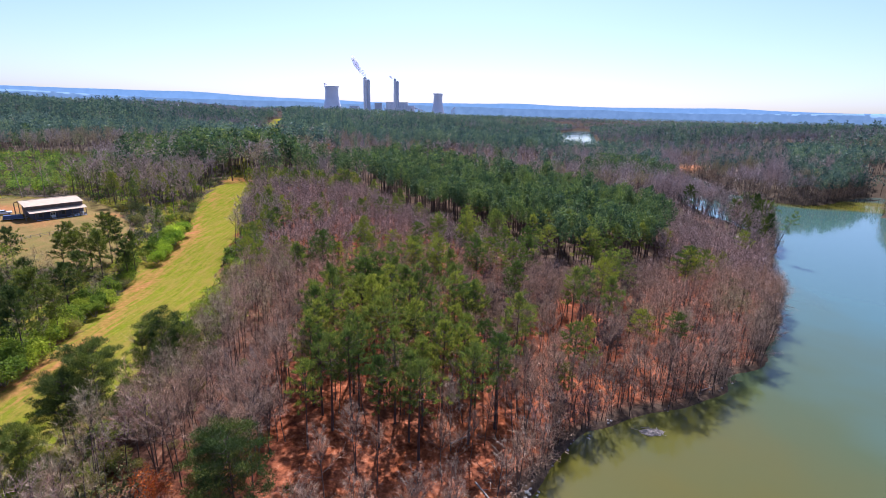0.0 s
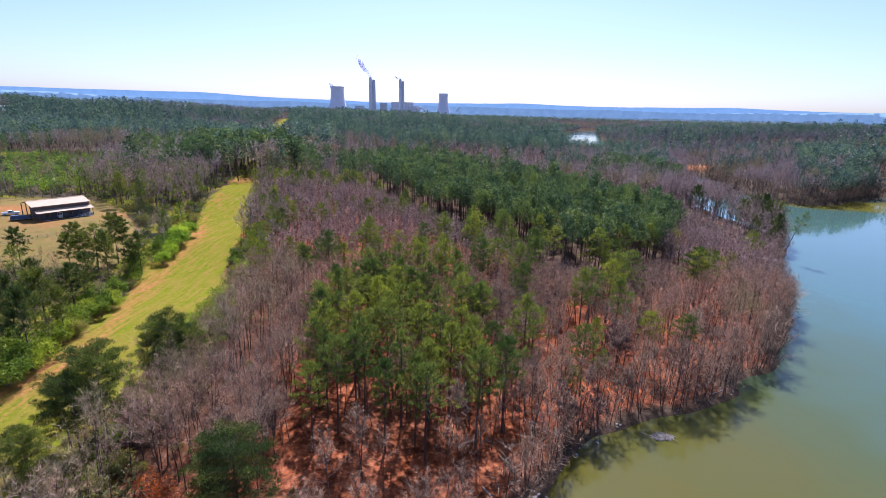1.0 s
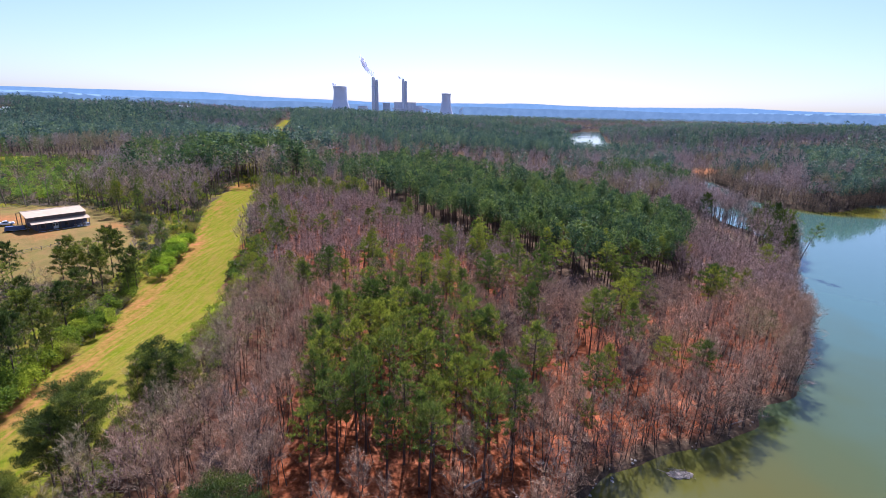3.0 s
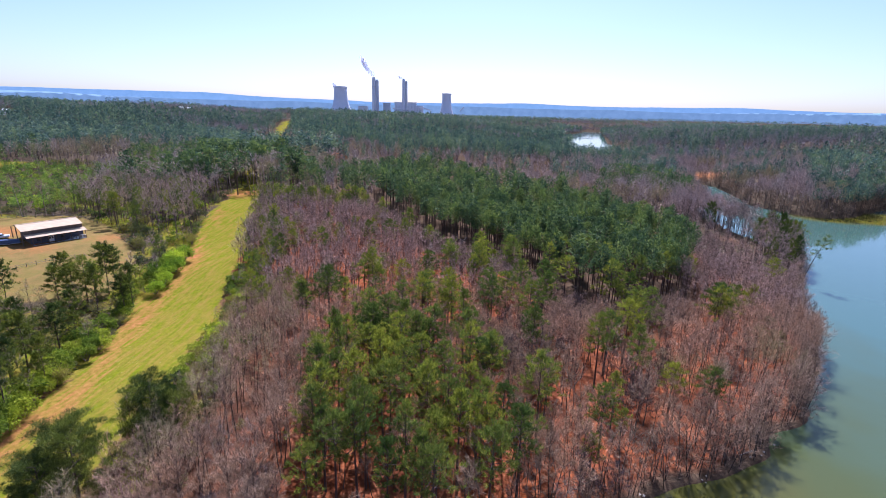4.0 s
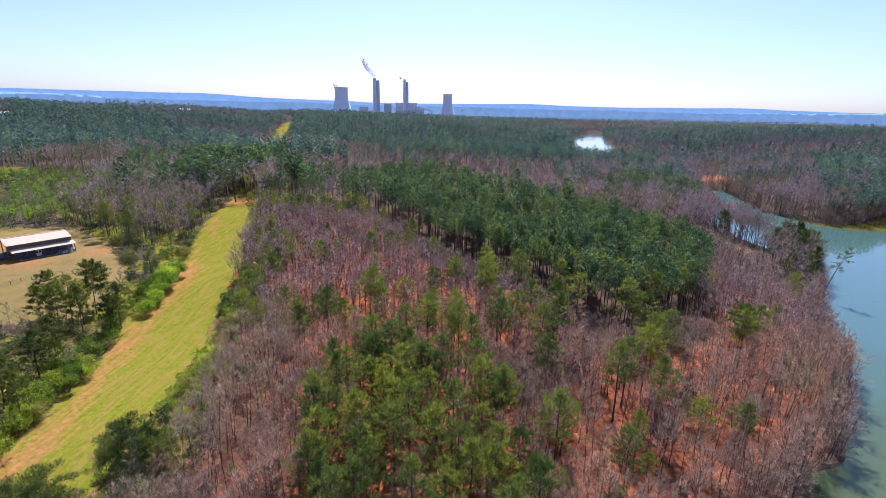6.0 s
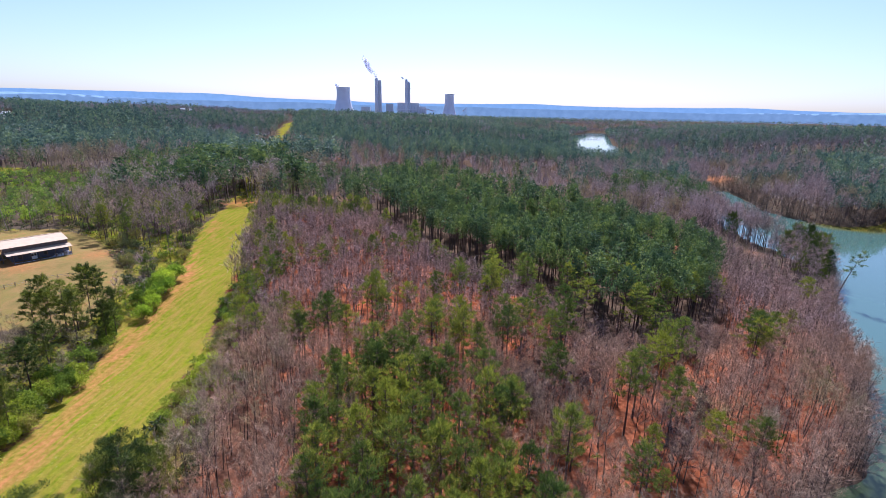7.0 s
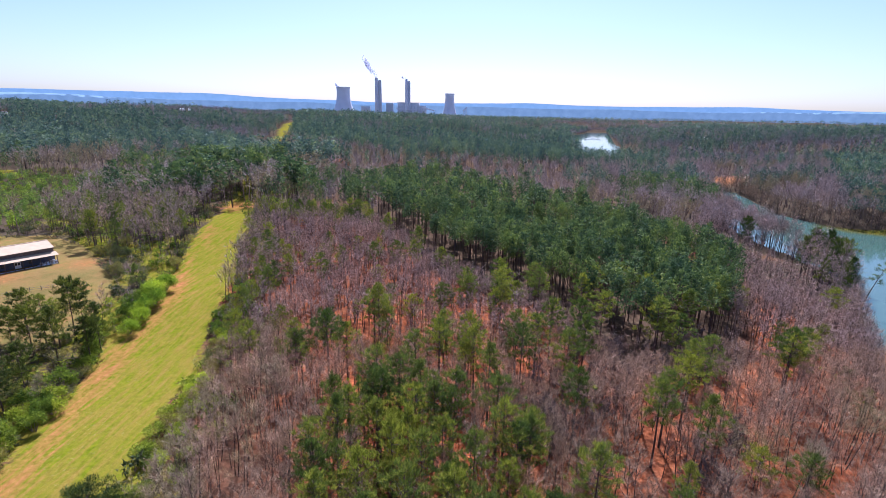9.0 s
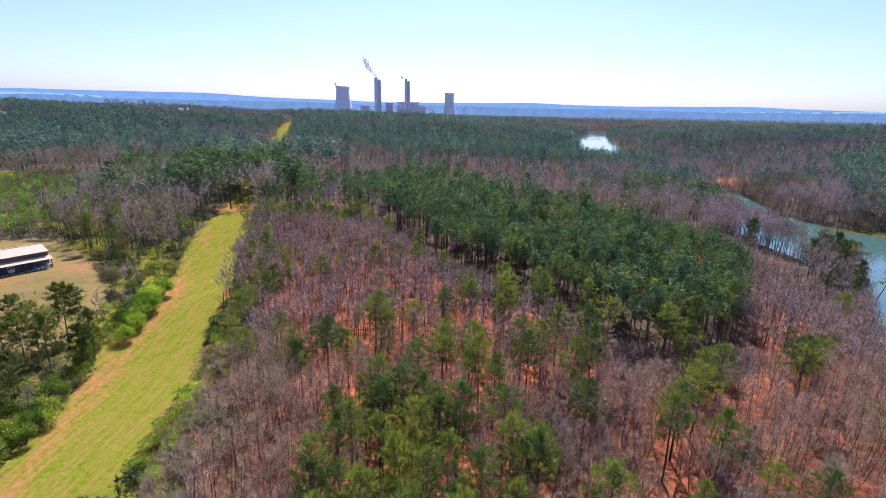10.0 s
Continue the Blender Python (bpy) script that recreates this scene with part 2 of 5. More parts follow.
BARN_WOOD = plain("dark_barn_boards", (0.10, 0.07, 0.055), (0.17, 0.12, 0.095), 2.0, 0.85, 0, 0.2)
# Near-black navy holds the deep shadow on the barn's walls.
BARN_WALL = plain("shaded_slate_siding", (0.045, 0.05, 0.075), (0.075, 0.08, 0.11), 1.0, 0.7)
WHITE = plain("white_paint", (0.72, 0.72, 0.70), (0.82, 0.82, 0.80), 2.0, 0.5)
FENCE_WOOD = plain("weathered_fence_wood", (0.13, 0.10, 0.08), (0.24, 0.2, 0.16), 4.0, 0.9, 0, 0.2)
CAR_WHITE = plain("white_car_paint", (0.74, 0.75, 0.77), (0.8, 0.81, 0.82), 3.0, 0.25)
CAR_GLASS = plain("dark_car_glass", (0.02, 0.025, 0.03), (0.03, 0.035, 0.04), 3.0, 0.08)
RUBBER = plain("tyre_rubber", (0.02, 0.02, 0.02), (0.035, 0.035, 0.035), 6.0, 0.8)
# Navy of the barn's ground shadow, used as the trailer's cover colour.
SHADOW_COVER = plain("navy_shadow_cover", (0.03, 0.05, 0.11), (0.05, 0.08, 0.17), 1.5, 0.5, 0, 0.3)
STEEL = plain("dull_steel", (0.35, 0.36, 0.37), (0.48, 0.49, 0.5), 3.0, 0.5, 0.6)
ROCK = plain("pale_rock", (0.24, 0.20, 0.16), (0.5, 0.46, 0.4), 1.5, 0.85, 0, 0.4)
GLASS_DARK = plain("dark_window_glass", (0.03, 0.04, 0.05), (0.05, 0.06, 0.07), 1.0, 0.1)


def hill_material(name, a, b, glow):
    """A ridge so far off that only the air's own blue light is seen of it: haze painted in and glowing."""
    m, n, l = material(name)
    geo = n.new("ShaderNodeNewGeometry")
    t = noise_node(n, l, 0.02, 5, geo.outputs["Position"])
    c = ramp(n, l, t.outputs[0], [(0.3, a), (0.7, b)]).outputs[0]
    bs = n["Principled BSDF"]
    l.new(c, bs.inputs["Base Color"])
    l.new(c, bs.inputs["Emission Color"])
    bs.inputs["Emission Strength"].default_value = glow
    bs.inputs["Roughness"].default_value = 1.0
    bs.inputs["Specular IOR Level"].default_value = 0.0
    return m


def plume_material():
    m, n, l = material("thin_steam")
    tr = n.new("ShaderNodeBsdfTransparent")
    d = n.new("ShaderNodeBsdfDiffuse")
    d.inputs[0].default_value = (0.86, 0.85, 0.92, 1)
    tl = n.new("ShaderNodeBsdfTranslucent")
    tl.inputs[0].default_value = (0.9, 0.9, 0.96, 1)
    body = n.new("ShaderNodeMixShader")
    body.inputs[0].default_value = 0.5
    l.new(d.outputs[0], body.inputs[1])
    l.new(tl.outputs[0], body.inputs[2])
    s = n.new("ShaderNodeMixShader")
    tc = n.new("ShaderNodeTexCoord")
    t = noise_node(n, l, 0.04, 3, tc.outputs["Object"])
    f = ramp(n, l, t.outputs[0], [(0.35, (0.3, 0.3, 0.3)), (0.65, (0.75, 0.75, 0.75))]).outputs[0]
    l.new(f, s.inputs[0])
    l.new(tr.outputs[0], s.inputs[1])
    l.new(body.outputs[0], s.inputs[2])
    l.new(s.outputs[0], n["Material Output"].inputs[0])
    n.remove(n["Principled BSDF"])
    return m


# ---- the lie of the land ----
LAKE = [(15, 64), (24, 75), (31, 81), (39, 86), (53, 91), (67, 99), (81, 110), (96, 126), (110, 146), (124, 174), (140, 199),
        (158, 222), (168, 240), (174, 262), (170, 300), (172, 340), (190, 396), (215, 460), (240, 506), (256, 512), (260, 500),
        (248, 452), (236, 402), (247, 364), (258, 354), (278, 355), (325, 388), (356, 402), (365, 392), (320, 345), (287, 316),
        (300, 290), (340, 250), (360, 150), (330, 20), (220, -70), (60, -70), (5, -30), (3, 10), (8, 45)]
FAR_LAKE = [(222, 905), (270, 900), (325, 1052), (385, 1302), (430, 1476), (575, 2040), (520, 2035), (440, 1800), (335, 1571), (238, 1040)]
CUT_Y = [-100, 40, 80, 106, 144, 187, 240, 290, 730, 885, 1187, 1728, 2500]
CUT_X = [-62, -70, -74, -76, -85, -94, -111, -124, -267, -309, -402, -552, -770]
CUT_HALF = [10, 10, 10, 10.5, 11, 9.5, 10, 8, 12, 12, 11, 9, 7]
PLANTATION = [(-75, 306), (-68, 361), (-41, 420), (35, 348), (79, 297), (102, 250), (104, 211), (72, 163), (43, 155), (34, 179),
              (16, 202), (-2, 215), (-33, 272)]
FIELD = [(-110, 150), (-116, 177), (-127, 193), (-136, 199), (-150, 214), (-160, 222), (-181, 233), (-195, 221), (-240, 185), (-300, 150), (-240, 120), (-150, 135)]
YOUNG = [(-345, 355), (-300, 300), (-205, 222), (-188, 236), (-196, 275), (-240, 325), (-235, 380), (-275, 355)]
BELT = [(-480, 425), (-340, 398), (-352, 470), (-346, 560), (-300, 550), (-235, 465), (-185, 395), (-145, 400), (-190, 520), (-330, 690), (-560, 900), (-900, 1100), (-900, 700)]
BACK_FIELD = [(-480, 402), (-352, 402), (-318, 370), (-440, 352)]
PINE_KNOLL = [(212, 540), (222, 520), (192, 405), (165, 345), (132, 335), (125, 384), (160, 450)]
CLAY_BANK = [(246, 528), (270, 530), (305, 556), (322, 580), (290, 585), (255, 560)]
CLAY_SLOPE = [(345, 408), (372, 402), (440, 440), (430, 480), (385, 460)]
HEIGHTS = [(20, 60, 1.5), (0, 30, 1.5), (-50, 60, 3), (-85, 140, 5), (-110, 200, 9), (-115, 280, 15), (-150, 195, 15), (-190, 200, 17),
           (-60, 120, 5), (0, 130, 5), (50, 130, 3.5), (30, 200, 7), (120, 200, 2.5), (-140, 480, 18), (100, 330, 8), (-300, 400, 20),
           (0, 600, 14), (205, 800, 4), (235, 590, 4), (400, 500, 12)]
FAR_HEIGHTS = [(-500, 900, 26), (800, 900, 24), (-450, 2000, 43), (200, 2300, 28), (900, 2000, 18), (1700, 1900, 17), (-1100, 1700, 54),
               (-1900, 1900, 60), (-350, 1300, 32), (650, 1300, 21), (1150, 1200, 23), (-1000, 1100, 44), (400, 1300, 10), (-2500, 3500, 30),
               (0, 3500, 20), (2500, 3500, 30), (0, 4400, 20)]


def edge_distance(px, py, poly):
    """Distance to the outline of poly, negative inside it."""
    best = np.full(px.shape, 1e12)
    inside = np.zeros(px.shape, bool)
    for (x0, y0), (x1, y1) in zip(poly, poly[1:] + poly[:1]):
        dx, dy = x1 - x0, y1 - y0
        s = np.clip(((px - x0) * dx + (py - y0) * dy) / (dx * dx + dy * dy), 0, 1)
        best = np.minimum(best, (px - x0 - s * dx) ** 2 + (py - y0 - s * dy) ** 2)
        if dy:
            inside ^= ((y0 > py) != (y1 > py)) & (px < (py - y0) * dx / dy + x0)
    return np.where(inside, -1, 1) * np.sqrt(best)


rng = np.random.default_rng(7)
WAVES = rng.normal(size=(9, 2)), rng.uniform(0, 6.28, 9)


def patchy(px, py, size):
    """Smooth uneven field between about -1 and 1, with patches of that size."""
    v = 0
    for (a, b), c in zip(*WAVES):
        v = v + np.sin((a * px + b * py) * 2.2 / size + c + 1.3 * np.sin((b * px - a * py) * 1.4 / size + 2 * c))
    return v / 4.0


def smooth(v, a, b):
    s = np.clip((v - a) / (b - a), 0, 1)
    return s * s * (3 - 2 * s)


def water_distance(px, py):
    d = np.minimum(edge_distance(px, py, LAKE), edge_distance(px, py, FAR_LAKE))
    return d + 1.3 * patchy(px, py, 9) * smooth(np.abs(d), 60, 5)


def cut_side(px, py):
    """Metres to the right of the middle line of the mown cut."""
    return (px - np.interp(py, CUT_Y, CUT_X)) * 0.967


def cut_half(py):
    return np.interp(py, CUT_Y, CUT_HALF)


def height(px, py):
    px, py = np.asarray(px, float), np.asarray(py, float)
    num, den = 0, 0
    for x, y, z in HEIGHTS + FAR_HEIGHTS:
        w = (np.hypot(px - x, py - y) + 12) ** -3.0
        num, den = num + w * z, den + w
    h = num / den + 0.5 * patchy(px, py, 35) + smooth(py, 480, 800) * (7 - 3 * smooth(py, 1500, 2200)) * patchy(px, py, 210)
    d = water_distance(px, py)
    land = 0.35 + (np.maximum(h, 1.0) - 0.35) * smooth(d, -3, 38 + np.clip((py - 600) * 0.3, 0, 260))
    return np.where(d > 0, land, np.maximum(-2.2, 0.35 + d * 0.55))


def ground_at(x, y):
    return float(height(np.array([x]), np.array([y]))[0])


# ---- building helpers ----
def raw_mesh(name, verts, tris, mats, which=None):
    me = bpy.data.meshes.new(name)
    verts, tris = np.asarray(verts, np.float32), np.asarray(tris, np.int32)
    me.vertices.add(len(verts))
    me.vertices.foreach_set("co", verts.ravel())
    me.loops.add(tris.size)
    me.loops.foreach_set("vertex_index", tris.ravel())
    me.polygons.add(len(tris))
    me.polygons.foreach_set("loop_start", np.arange(0, tris.size, 3, dtype=np.int32))
    for m in mats:
        me.materials.append(m)
    if which is not None:
        me.polygons.foreach_set("material_index", np.asarray(which, np.int32))
    me.update(calc_edges=True)
    return me


def part(name, bm, mat, parent, label=""):
    me = bpy.data.meshes.new(name)
    bm.to_mesh(me)
    bm.free()
    me.materials.append(mat)
    ob = new(name, me)
    ob.parent = parent
    return tagged(ob, label)


def box(bm, x0, y0, z0, x1, y1, z1, bevel=0.0):
    g = bmesh.ops.create_cube(bm, size=1, matrix=Matrix.LocRotScale(((x0 + x1) / 2, (y0 + y1) / 2, (z0 + z1) / 2), None, (x1 - x0, y1 - y0, z1 - z0)))
    if bevel:
        vs = set(g["verts"])
        bmesh.ops.bevel(bm, geom=[e for e in bm.edges if e.verts[0] in vs and e.verts[1] in vs], offset=bevel, segments=2, affect='EDGES', profile=0.5)
    return bm


def hull(bm, pts):
    """A closed prism: the four points of one end, then the four of the other."""
    v = [bm.verts.new(p) for p in pts]
    for f in ((3, 2, 1, 0), (4, 5, 6, 7), (0, 1, 5, 4), (1, 2, 6, 5), (2, 3, 7, 6), (3, 0, 4, 7)):
        bm.faces.new([v[i] for i in f])
    return bm


def rod(bm, a, b, r0, r1, n=8):
    a, b = Vector(a), Vector(b)
    q = (b - a).to_track_quat("Z", "Y").to_matrix().to_4x4()
    bmesh.ops.create_cone(bm, cap_ends=True, segments=n, radius1=r0, radius2=r1, depth=(b - a).length, matrix=Matrix.Translation((a + b) / 2) @ q)
    return bm


def thing(name, m, label, category, group=""):
    ob = new(name)
    ob.empty_display_size = 0.5
    ob.matrix_world = m
    return tagged(ob, label, category, group)


# ---- ground and water ----
def spaced(lo, hi, centre, step, n):
    """Coordinates that lie close together near the centre and wide apart far off."""
    s = np.linspace(-1, 1, n)
    k = 5.2
    v = np.sinh(k * s) / np.sinh(k)
    return centre + np.where(s < 0, v * (centre - lo), v * (hi - centre))


def make_ground():
    gx, gy = spaced(-5200, 5200, 10, 2, 340), spaced(-1200, 4950, 130, 2, 290)
    X, Y = np.meshgrid(gx, gy)
    Z = height(X, Y)
    far = smooth(Y, 2500, 4500)
    Z = Z + far * 6 * patchy(X, Y, 700)
    nx, ny = len(gx), len(gy)
    idx = np.arange(nx * ny).reshape(ny, nx)
    a, b, c, d = idx[:-1, :-1].ravel(), idx[:-1, 1:].ravel(), idx[1:, 1:].ravel(), idx[1:, :-1].ravel()
    tris = np.concatenate([np.stack([a, b, c], 1), np.stack([a, c, d], 1)])
    px, py = X.ravel(), Y.ravel()
    me = raw_mesh("ground", np.stack([px, py, Z.ravel()], 1), tris, [GROUND])
    me.polygons.foreach_set("use_smooth", np.ones(len(tris), bool))
    side = cut_side(px, py)
    half = cut_half(py) + 0.5
    turf = 0.5 - (np.abs(side) - half) / 4.0
    turf = np.maximum(turf, 0.5 - edge_distance(px, py, BACK_FIELD) / 6)
    verge = (side < -6) & (px > -215) & (py > 40) & (py < 330)
    turf = np.maximum(turf, np.where(verge, np.where(px > -125, 0.52, 0.40) + 0.3 * patchy(px, py, 14), 0))
    turf = np.maximum(turf, np.where((side > 0) & (side < 26) & (py < 300), 0.62 - side / 60 + 0.25 * patchy(px, py, 14), 0) - 0.05)
    clay = 0.70 - np.abs(side + 8.2 - 1.5 * patchy(px, py, 25)) / 8.5 + 0.16 * patchy(px, py, 18)
    clay = np.where((py > 60) & (py < 260), clay, 0)
    for poly in (CLAY_BANK,):
        clay = np.maximum(clay, 0.36 - edge_distance(px, py, poly) / 30)
    clay = np.maximum(clay, 0.75 - np.hypot((px + 158) * 0.7, py - 181) / 20)
    clay = np.maximum(clay, 0.95 - np.hypot(px + 130, (py - 312) * 0.7) / 26)
    clay = np.maximum(clay, 0.85 - np.hypot((px + 180) * 0.6, py - 194) / 16)
    clay = np.maximum(clay, 0.75 - np.hypot(px + 141, (py - 199) * 0.8) / 14)
    clay = np.maximum(clay, 0.6 - np.hypot(px - 149, py - 266) / 24)
    meadow = 0.5 - edge_distance(px, py, FIELD) / 8
    cov = np.stack([np.clip(turf, 0, 1), np.clip(clay, 0, 1), np.clip(meadow, 0, 1), np.ones_like(px)], 1).astype(np.float32)
    at = me.attributes.new("cover", 'FLOAT_COLOR', 'POINT')
    at.data.foreach_set("color", cov.ravel())
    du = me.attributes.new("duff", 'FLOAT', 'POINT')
    # Duff also rises to brown close to the water.
    near_water = 0.9 * smooth(water_distance(px, py) + patchy(px, py, 5), 4.5, 1.0)
    # Extra brown duff under the plantation paints in the shade among its trunks.
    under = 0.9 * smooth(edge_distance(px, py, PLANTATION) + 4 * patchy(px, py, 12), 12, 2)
    du.data.foreach_set("value", np.maximum(np.maximum(near_water, under), np.where(px < -95, 0.75, np.where(px > 118, 0.7, 0.0)) + np.where(py < 180, 0.62 * smooth(side + 5 * patchy(px, py, 9), 46, 24), 0) + 0.9 * smooth(np.hypot(px * 0.9 - 10, py - 120) + 30 * patchy(px, py, 60), 80, 260)).clip(0, 0.97).astype(np.float32))
    tagged(new("ground", me), "rolling ground of red leaf litter, mown turf and clay", "ground", kind="structure")


def make_water():
    bm = bmesh.new()
    bmesh.ops.create_grid(bm, x_segments=24, y_segments=48, size=0.5, matrix=Matrix.LocRotScale((300, 870, 0), None, (900, 2100, 1)))
    me = bpy.data.meshes.new("lake")
    bm.to_mesh(me)
    bm.free()
    me.materials.append(WATER)
    tagged(new("water", me), "calm olive-green lake with soft sky reflections", "lake", kind="structure")


make_ground()
make_water()


# ---- trees ----
class Shape:
    """Triangles gathered in arrays, with a material number for each."""

    def __init__(self):
        self.v, self.t, self.m, self.count = [], [], [], 0

    def add(self, v, t, m):
        self.v.append(np.asarray(v, float).reshape(-1, 3))
        self.t.append(np.asarray(t, int).reshape(-1, 3) + self.count)
        self.m.append(np.full(len(self.t[-1]), m))
        self.count += len(self.v[-1])

    def tube(self, pts, radii, n, m):
        pts = np.asarray(pts, float)
        k = len(pts)
        d = np.gradient(pts, axis=0)
        d /= np.linalg.norm(d, axis=1)[:, None] + 1e-9
        ref = np.where(np.abs(d[:, 2:3]) > 0.9, [[1.0, 0, 0]], [[0, 0, 1.0]])
        u = np.cross(d, ref)
        u /= np.linalg.norm(u, axis=1)[:, None]
        w = np.cross(d, u)
        a = np.arange(n) * 2 * np.pi / n
        ring = pts[:, None] + np.asarray(radii)[:, None, None] * (np.cos(a)[None, :, None] * u[:, None] + np.sin(a)[None, :, None] * w[:, None])
        tri = []
        for i in range(k - 1):
            for j in range(n):
                p, q = i * n + j, i * n + (j + 1) % n
                tri += [(p, q, q + n), (p, q + n, p + n)]
        self.add(ring, tri, m)

    def blades(self, at, way, width, m, r):
        """Narrow three-cornered blades that start at the points and reach along the ways."""
        at, way = np.asarray(at, float), np.asarray(way, float)
        side = np.cross(way, r.normal(size=way.shape))
        side /= np.linalg.norm(side, axis=1)[:, None] + 1e-9
        side *= (np.asarray(width) / 2).reshape(-1, 1) if np.ndim(width) else width / 2
        k = len(at)
        v = np.stack([at - side, at + side, at + way], 1)
        self.add(v, np.arange(3 * k).reshape(k, 3), m)

    def arrays(self):
        return np.concatenate(self.v), np.concatenate(self.t), np.concatenate(self.m)


def crown_profile(u):
    return (0.35 + 0.95 * np.sin(np.pi * np.clip(0.18 + 0.80 * u, 0, 1))) * (1.0 - 0.45 * u)


def pine_shape(seed, h, base, spread, limbs, tufts, blades, length, width, sides=6, lean=0.0, rise=0.35):
    """A pine: bare tapered trunk, up-curving limbs, tufts of needles on their outer parts. 0 bark, 1 needles."""
    r = np.random.default_rng(seed)
    s = Shape()
    zs = np.linspace(-0.3, h, 6 if sides > 4 else 3 if sides > 3 else 2)
    bend = np.stack([lean * np.maximum(zs / h, 0) ** 1.5 * h + 0.12 * np.sin(zs / h * 4 + seed), 0.15 * np.sin(zs / h * 3 + 2 * seed), zs], 1)
    s.tube(bend, np.linspace(0.0125 * h, 0.02, len(zs)), sides, 0)
    for i in range(limbs):
        u = (i + r.uniform(0, 1)) / limbs
        z = h * (base + (0.97 - base) * u)
        c = np.array([np.interp(z, zs, bend[:, 0]), np.interp(z, zs, bend[:, 1]), z])
        az = i * 2.4 + r.uniform(-0.5, 0.5)
        ln = spread * crown_profile(u) * r.uniform(0.6, 1.15)
        el = radians(-8 + 55 * u + r.uniform(-12, 12))
        d = np.array([math.cos(az) * math.cos(el), math.sin(az) * math.cos(el), math.sin(el)])
        p1, p2 = c + d * ln * 0.55, c + d * ln + np.array([0, 0, 0.12 * ln])
        if sides > 4:
            s.tube([c, p1, p2], [0.05, 0.035, 0.012], 3, 0)
        k = max(1 if tufts < 1.5 else 2, int(tufts * (0.5 + 0.7 * ln / spread)))
        f = r.uniform(0.3, 1.05, k)
        pt = c + d * ln * f[:, None] + r.normal(size=(k, 3)) * np.array([0.42, 0.42, 0.26]) * (0.25 * ln + 0.3)
        pt = np.repeat(pt, blades, 0) + r.normal(size=(len(pt) * blades, 3)) * np.array([0.22, 0.22, 0.13]) * length / 0.5
        way = r.normal(size=(len(pt), 3))
        way /= np.linalg.norm(way, axis=1)[:, None]
        way = (way + d * 0.5 + np.array([0, 0, rise])) * length * r.uniform(0.6, 1.2, (len(pt), 1))
        s.blades(pt, way, width * r.uniform(0.7, 1.3, len(pt)), 1, r)
    return s.arrays()


def puff_pine(seed, h, base, spread, puffs, blades, size, slim=0.5):
    """A pine seen from farther off: a rounded crown of ragged needle puffs on a thin trunk. 0 bark, 1 needles."""
    r = np.random.default_rng(seed)
    s = Shape()
    s.tube([(0, 0, -0.3), (0.15, 0.1, h * 0.9)], [0.0105 * h, 0.03], 3, 0)
    u = (np.arange(puffs) + r.uniform(0, 1, puffs)) / puffs
    az = np.arange(puffs) * 2.4 + r.uniform(-0.7, 0.7, puffs)
    lobe = 1.0 + 0.28 * np.sin(az * 2 + seed + 5 * u) + r.normal(size=puffs) * 0.10
    rad = spread * np.sqrt(np.clip(1.0 - ((u - 0.32) / 0.74) ** 2, 0.02, 1)) * lobe * np.sqrt(r.uniform(0.12, 1.0, puffs))
    out = np.stack([np.cos(az), np.sin(az), 0 * az], 1)
    at = out * rad[:, None] + np.stack([0 * u, 0 * u, h * (base + (0.96 - base) * u)], 1)
    at = np.repeat(at, blades, 0) + r.normal(size=(puffs * blades, 3)) * size * np.array([0.45, 0.45, 0.3])
    way = np.repeat(out, blades, 0) * 0.45 + r.normal(size=at.shape) * 0.62 + np.array([0, 0, 0.42])
    way *= size * r.uniform(0.6, 1.25, (len(at), 1))
    s.blades(at - way * 0.3, way, size * slim * r.uniform(0.7, 1.3, len(at)), 1, r)
    s.blades([(0, 0, h * 0.93)], [(0.1, 0, h * 0.06)], size * slim, 1, r)
    return s.arrays()


def clump_pine(seed, h, base, spread, limbs, blades):
    """An open-grown pine: a few strong limbs that carry flat, separate clumps of needles. 0 bark, 1 needles."""
    r = np.random.default_rng(seed)
    s = Shape()
    zs = np.linspace(-0.3, h * 0.95, 6)
    bend = np.stack([0.25 * np.sin(zs / h * 4 + seed), 0.2 * np.sin(zs / h * 3 + 2 * seed), zs], 1)
    s.tube(bend, np.linspace(0.0125 * h, 0.03, 6), 6, 0)
    for i in range(limbs):
        u = (i + r.uniform(0, 1)) / limbs
        z = h * (base + (0.93 - base) * u)
        c = np.array([np.interp(z, zs, bend[:, 0]), np.interp(z, zs, bend[:, 1]), z])
        az = i * 2.4 + r.uniform(-0.5, 0.5)
        ln = spread * (1.0 - 0.55 * u ** 1.6) * r.uniform(0.55, 1.1)
        d = np.array([math.cos(az), math.sin(az), 0.12 + 0.5 * u + r.uniform(-0.1, 0.15)])
        s.tube([c, c + d * ln * 0.5, c + d * ln * 0.95], [0.07, 0.045, 0.015], 3, 0)
        for f in (0.55, 0.8, 1.0):
            mid = c + d * ln * (f + r.uniform(-0.1, 0.1)) + np.array([-d[1], d[0], 0.0]) * r.normal() * 0.2 * ln + np.array([0, 0, 0.2])
            rad = r.uniform(0.65, 1.15) * (0.75 + 0.08 * spread)
            pt = r.normal(size=(blades, 3))
            pt *= r.uniform(0.35, 1.0, (blades, 1)) / np.linalg.norm(pt, axis=1)[:, None]
            way = pt * 0.6 + r.normal(size=pt.shape) * 0.4 + np.array([0, 0, 0.55])
            s.blades(mid + pt * rad * np.array([1, 1, 0.5]), way * 0.42, 0.10 * r.uniform(0.7, 1.3, blades), 1, r)
    return s.arrays()


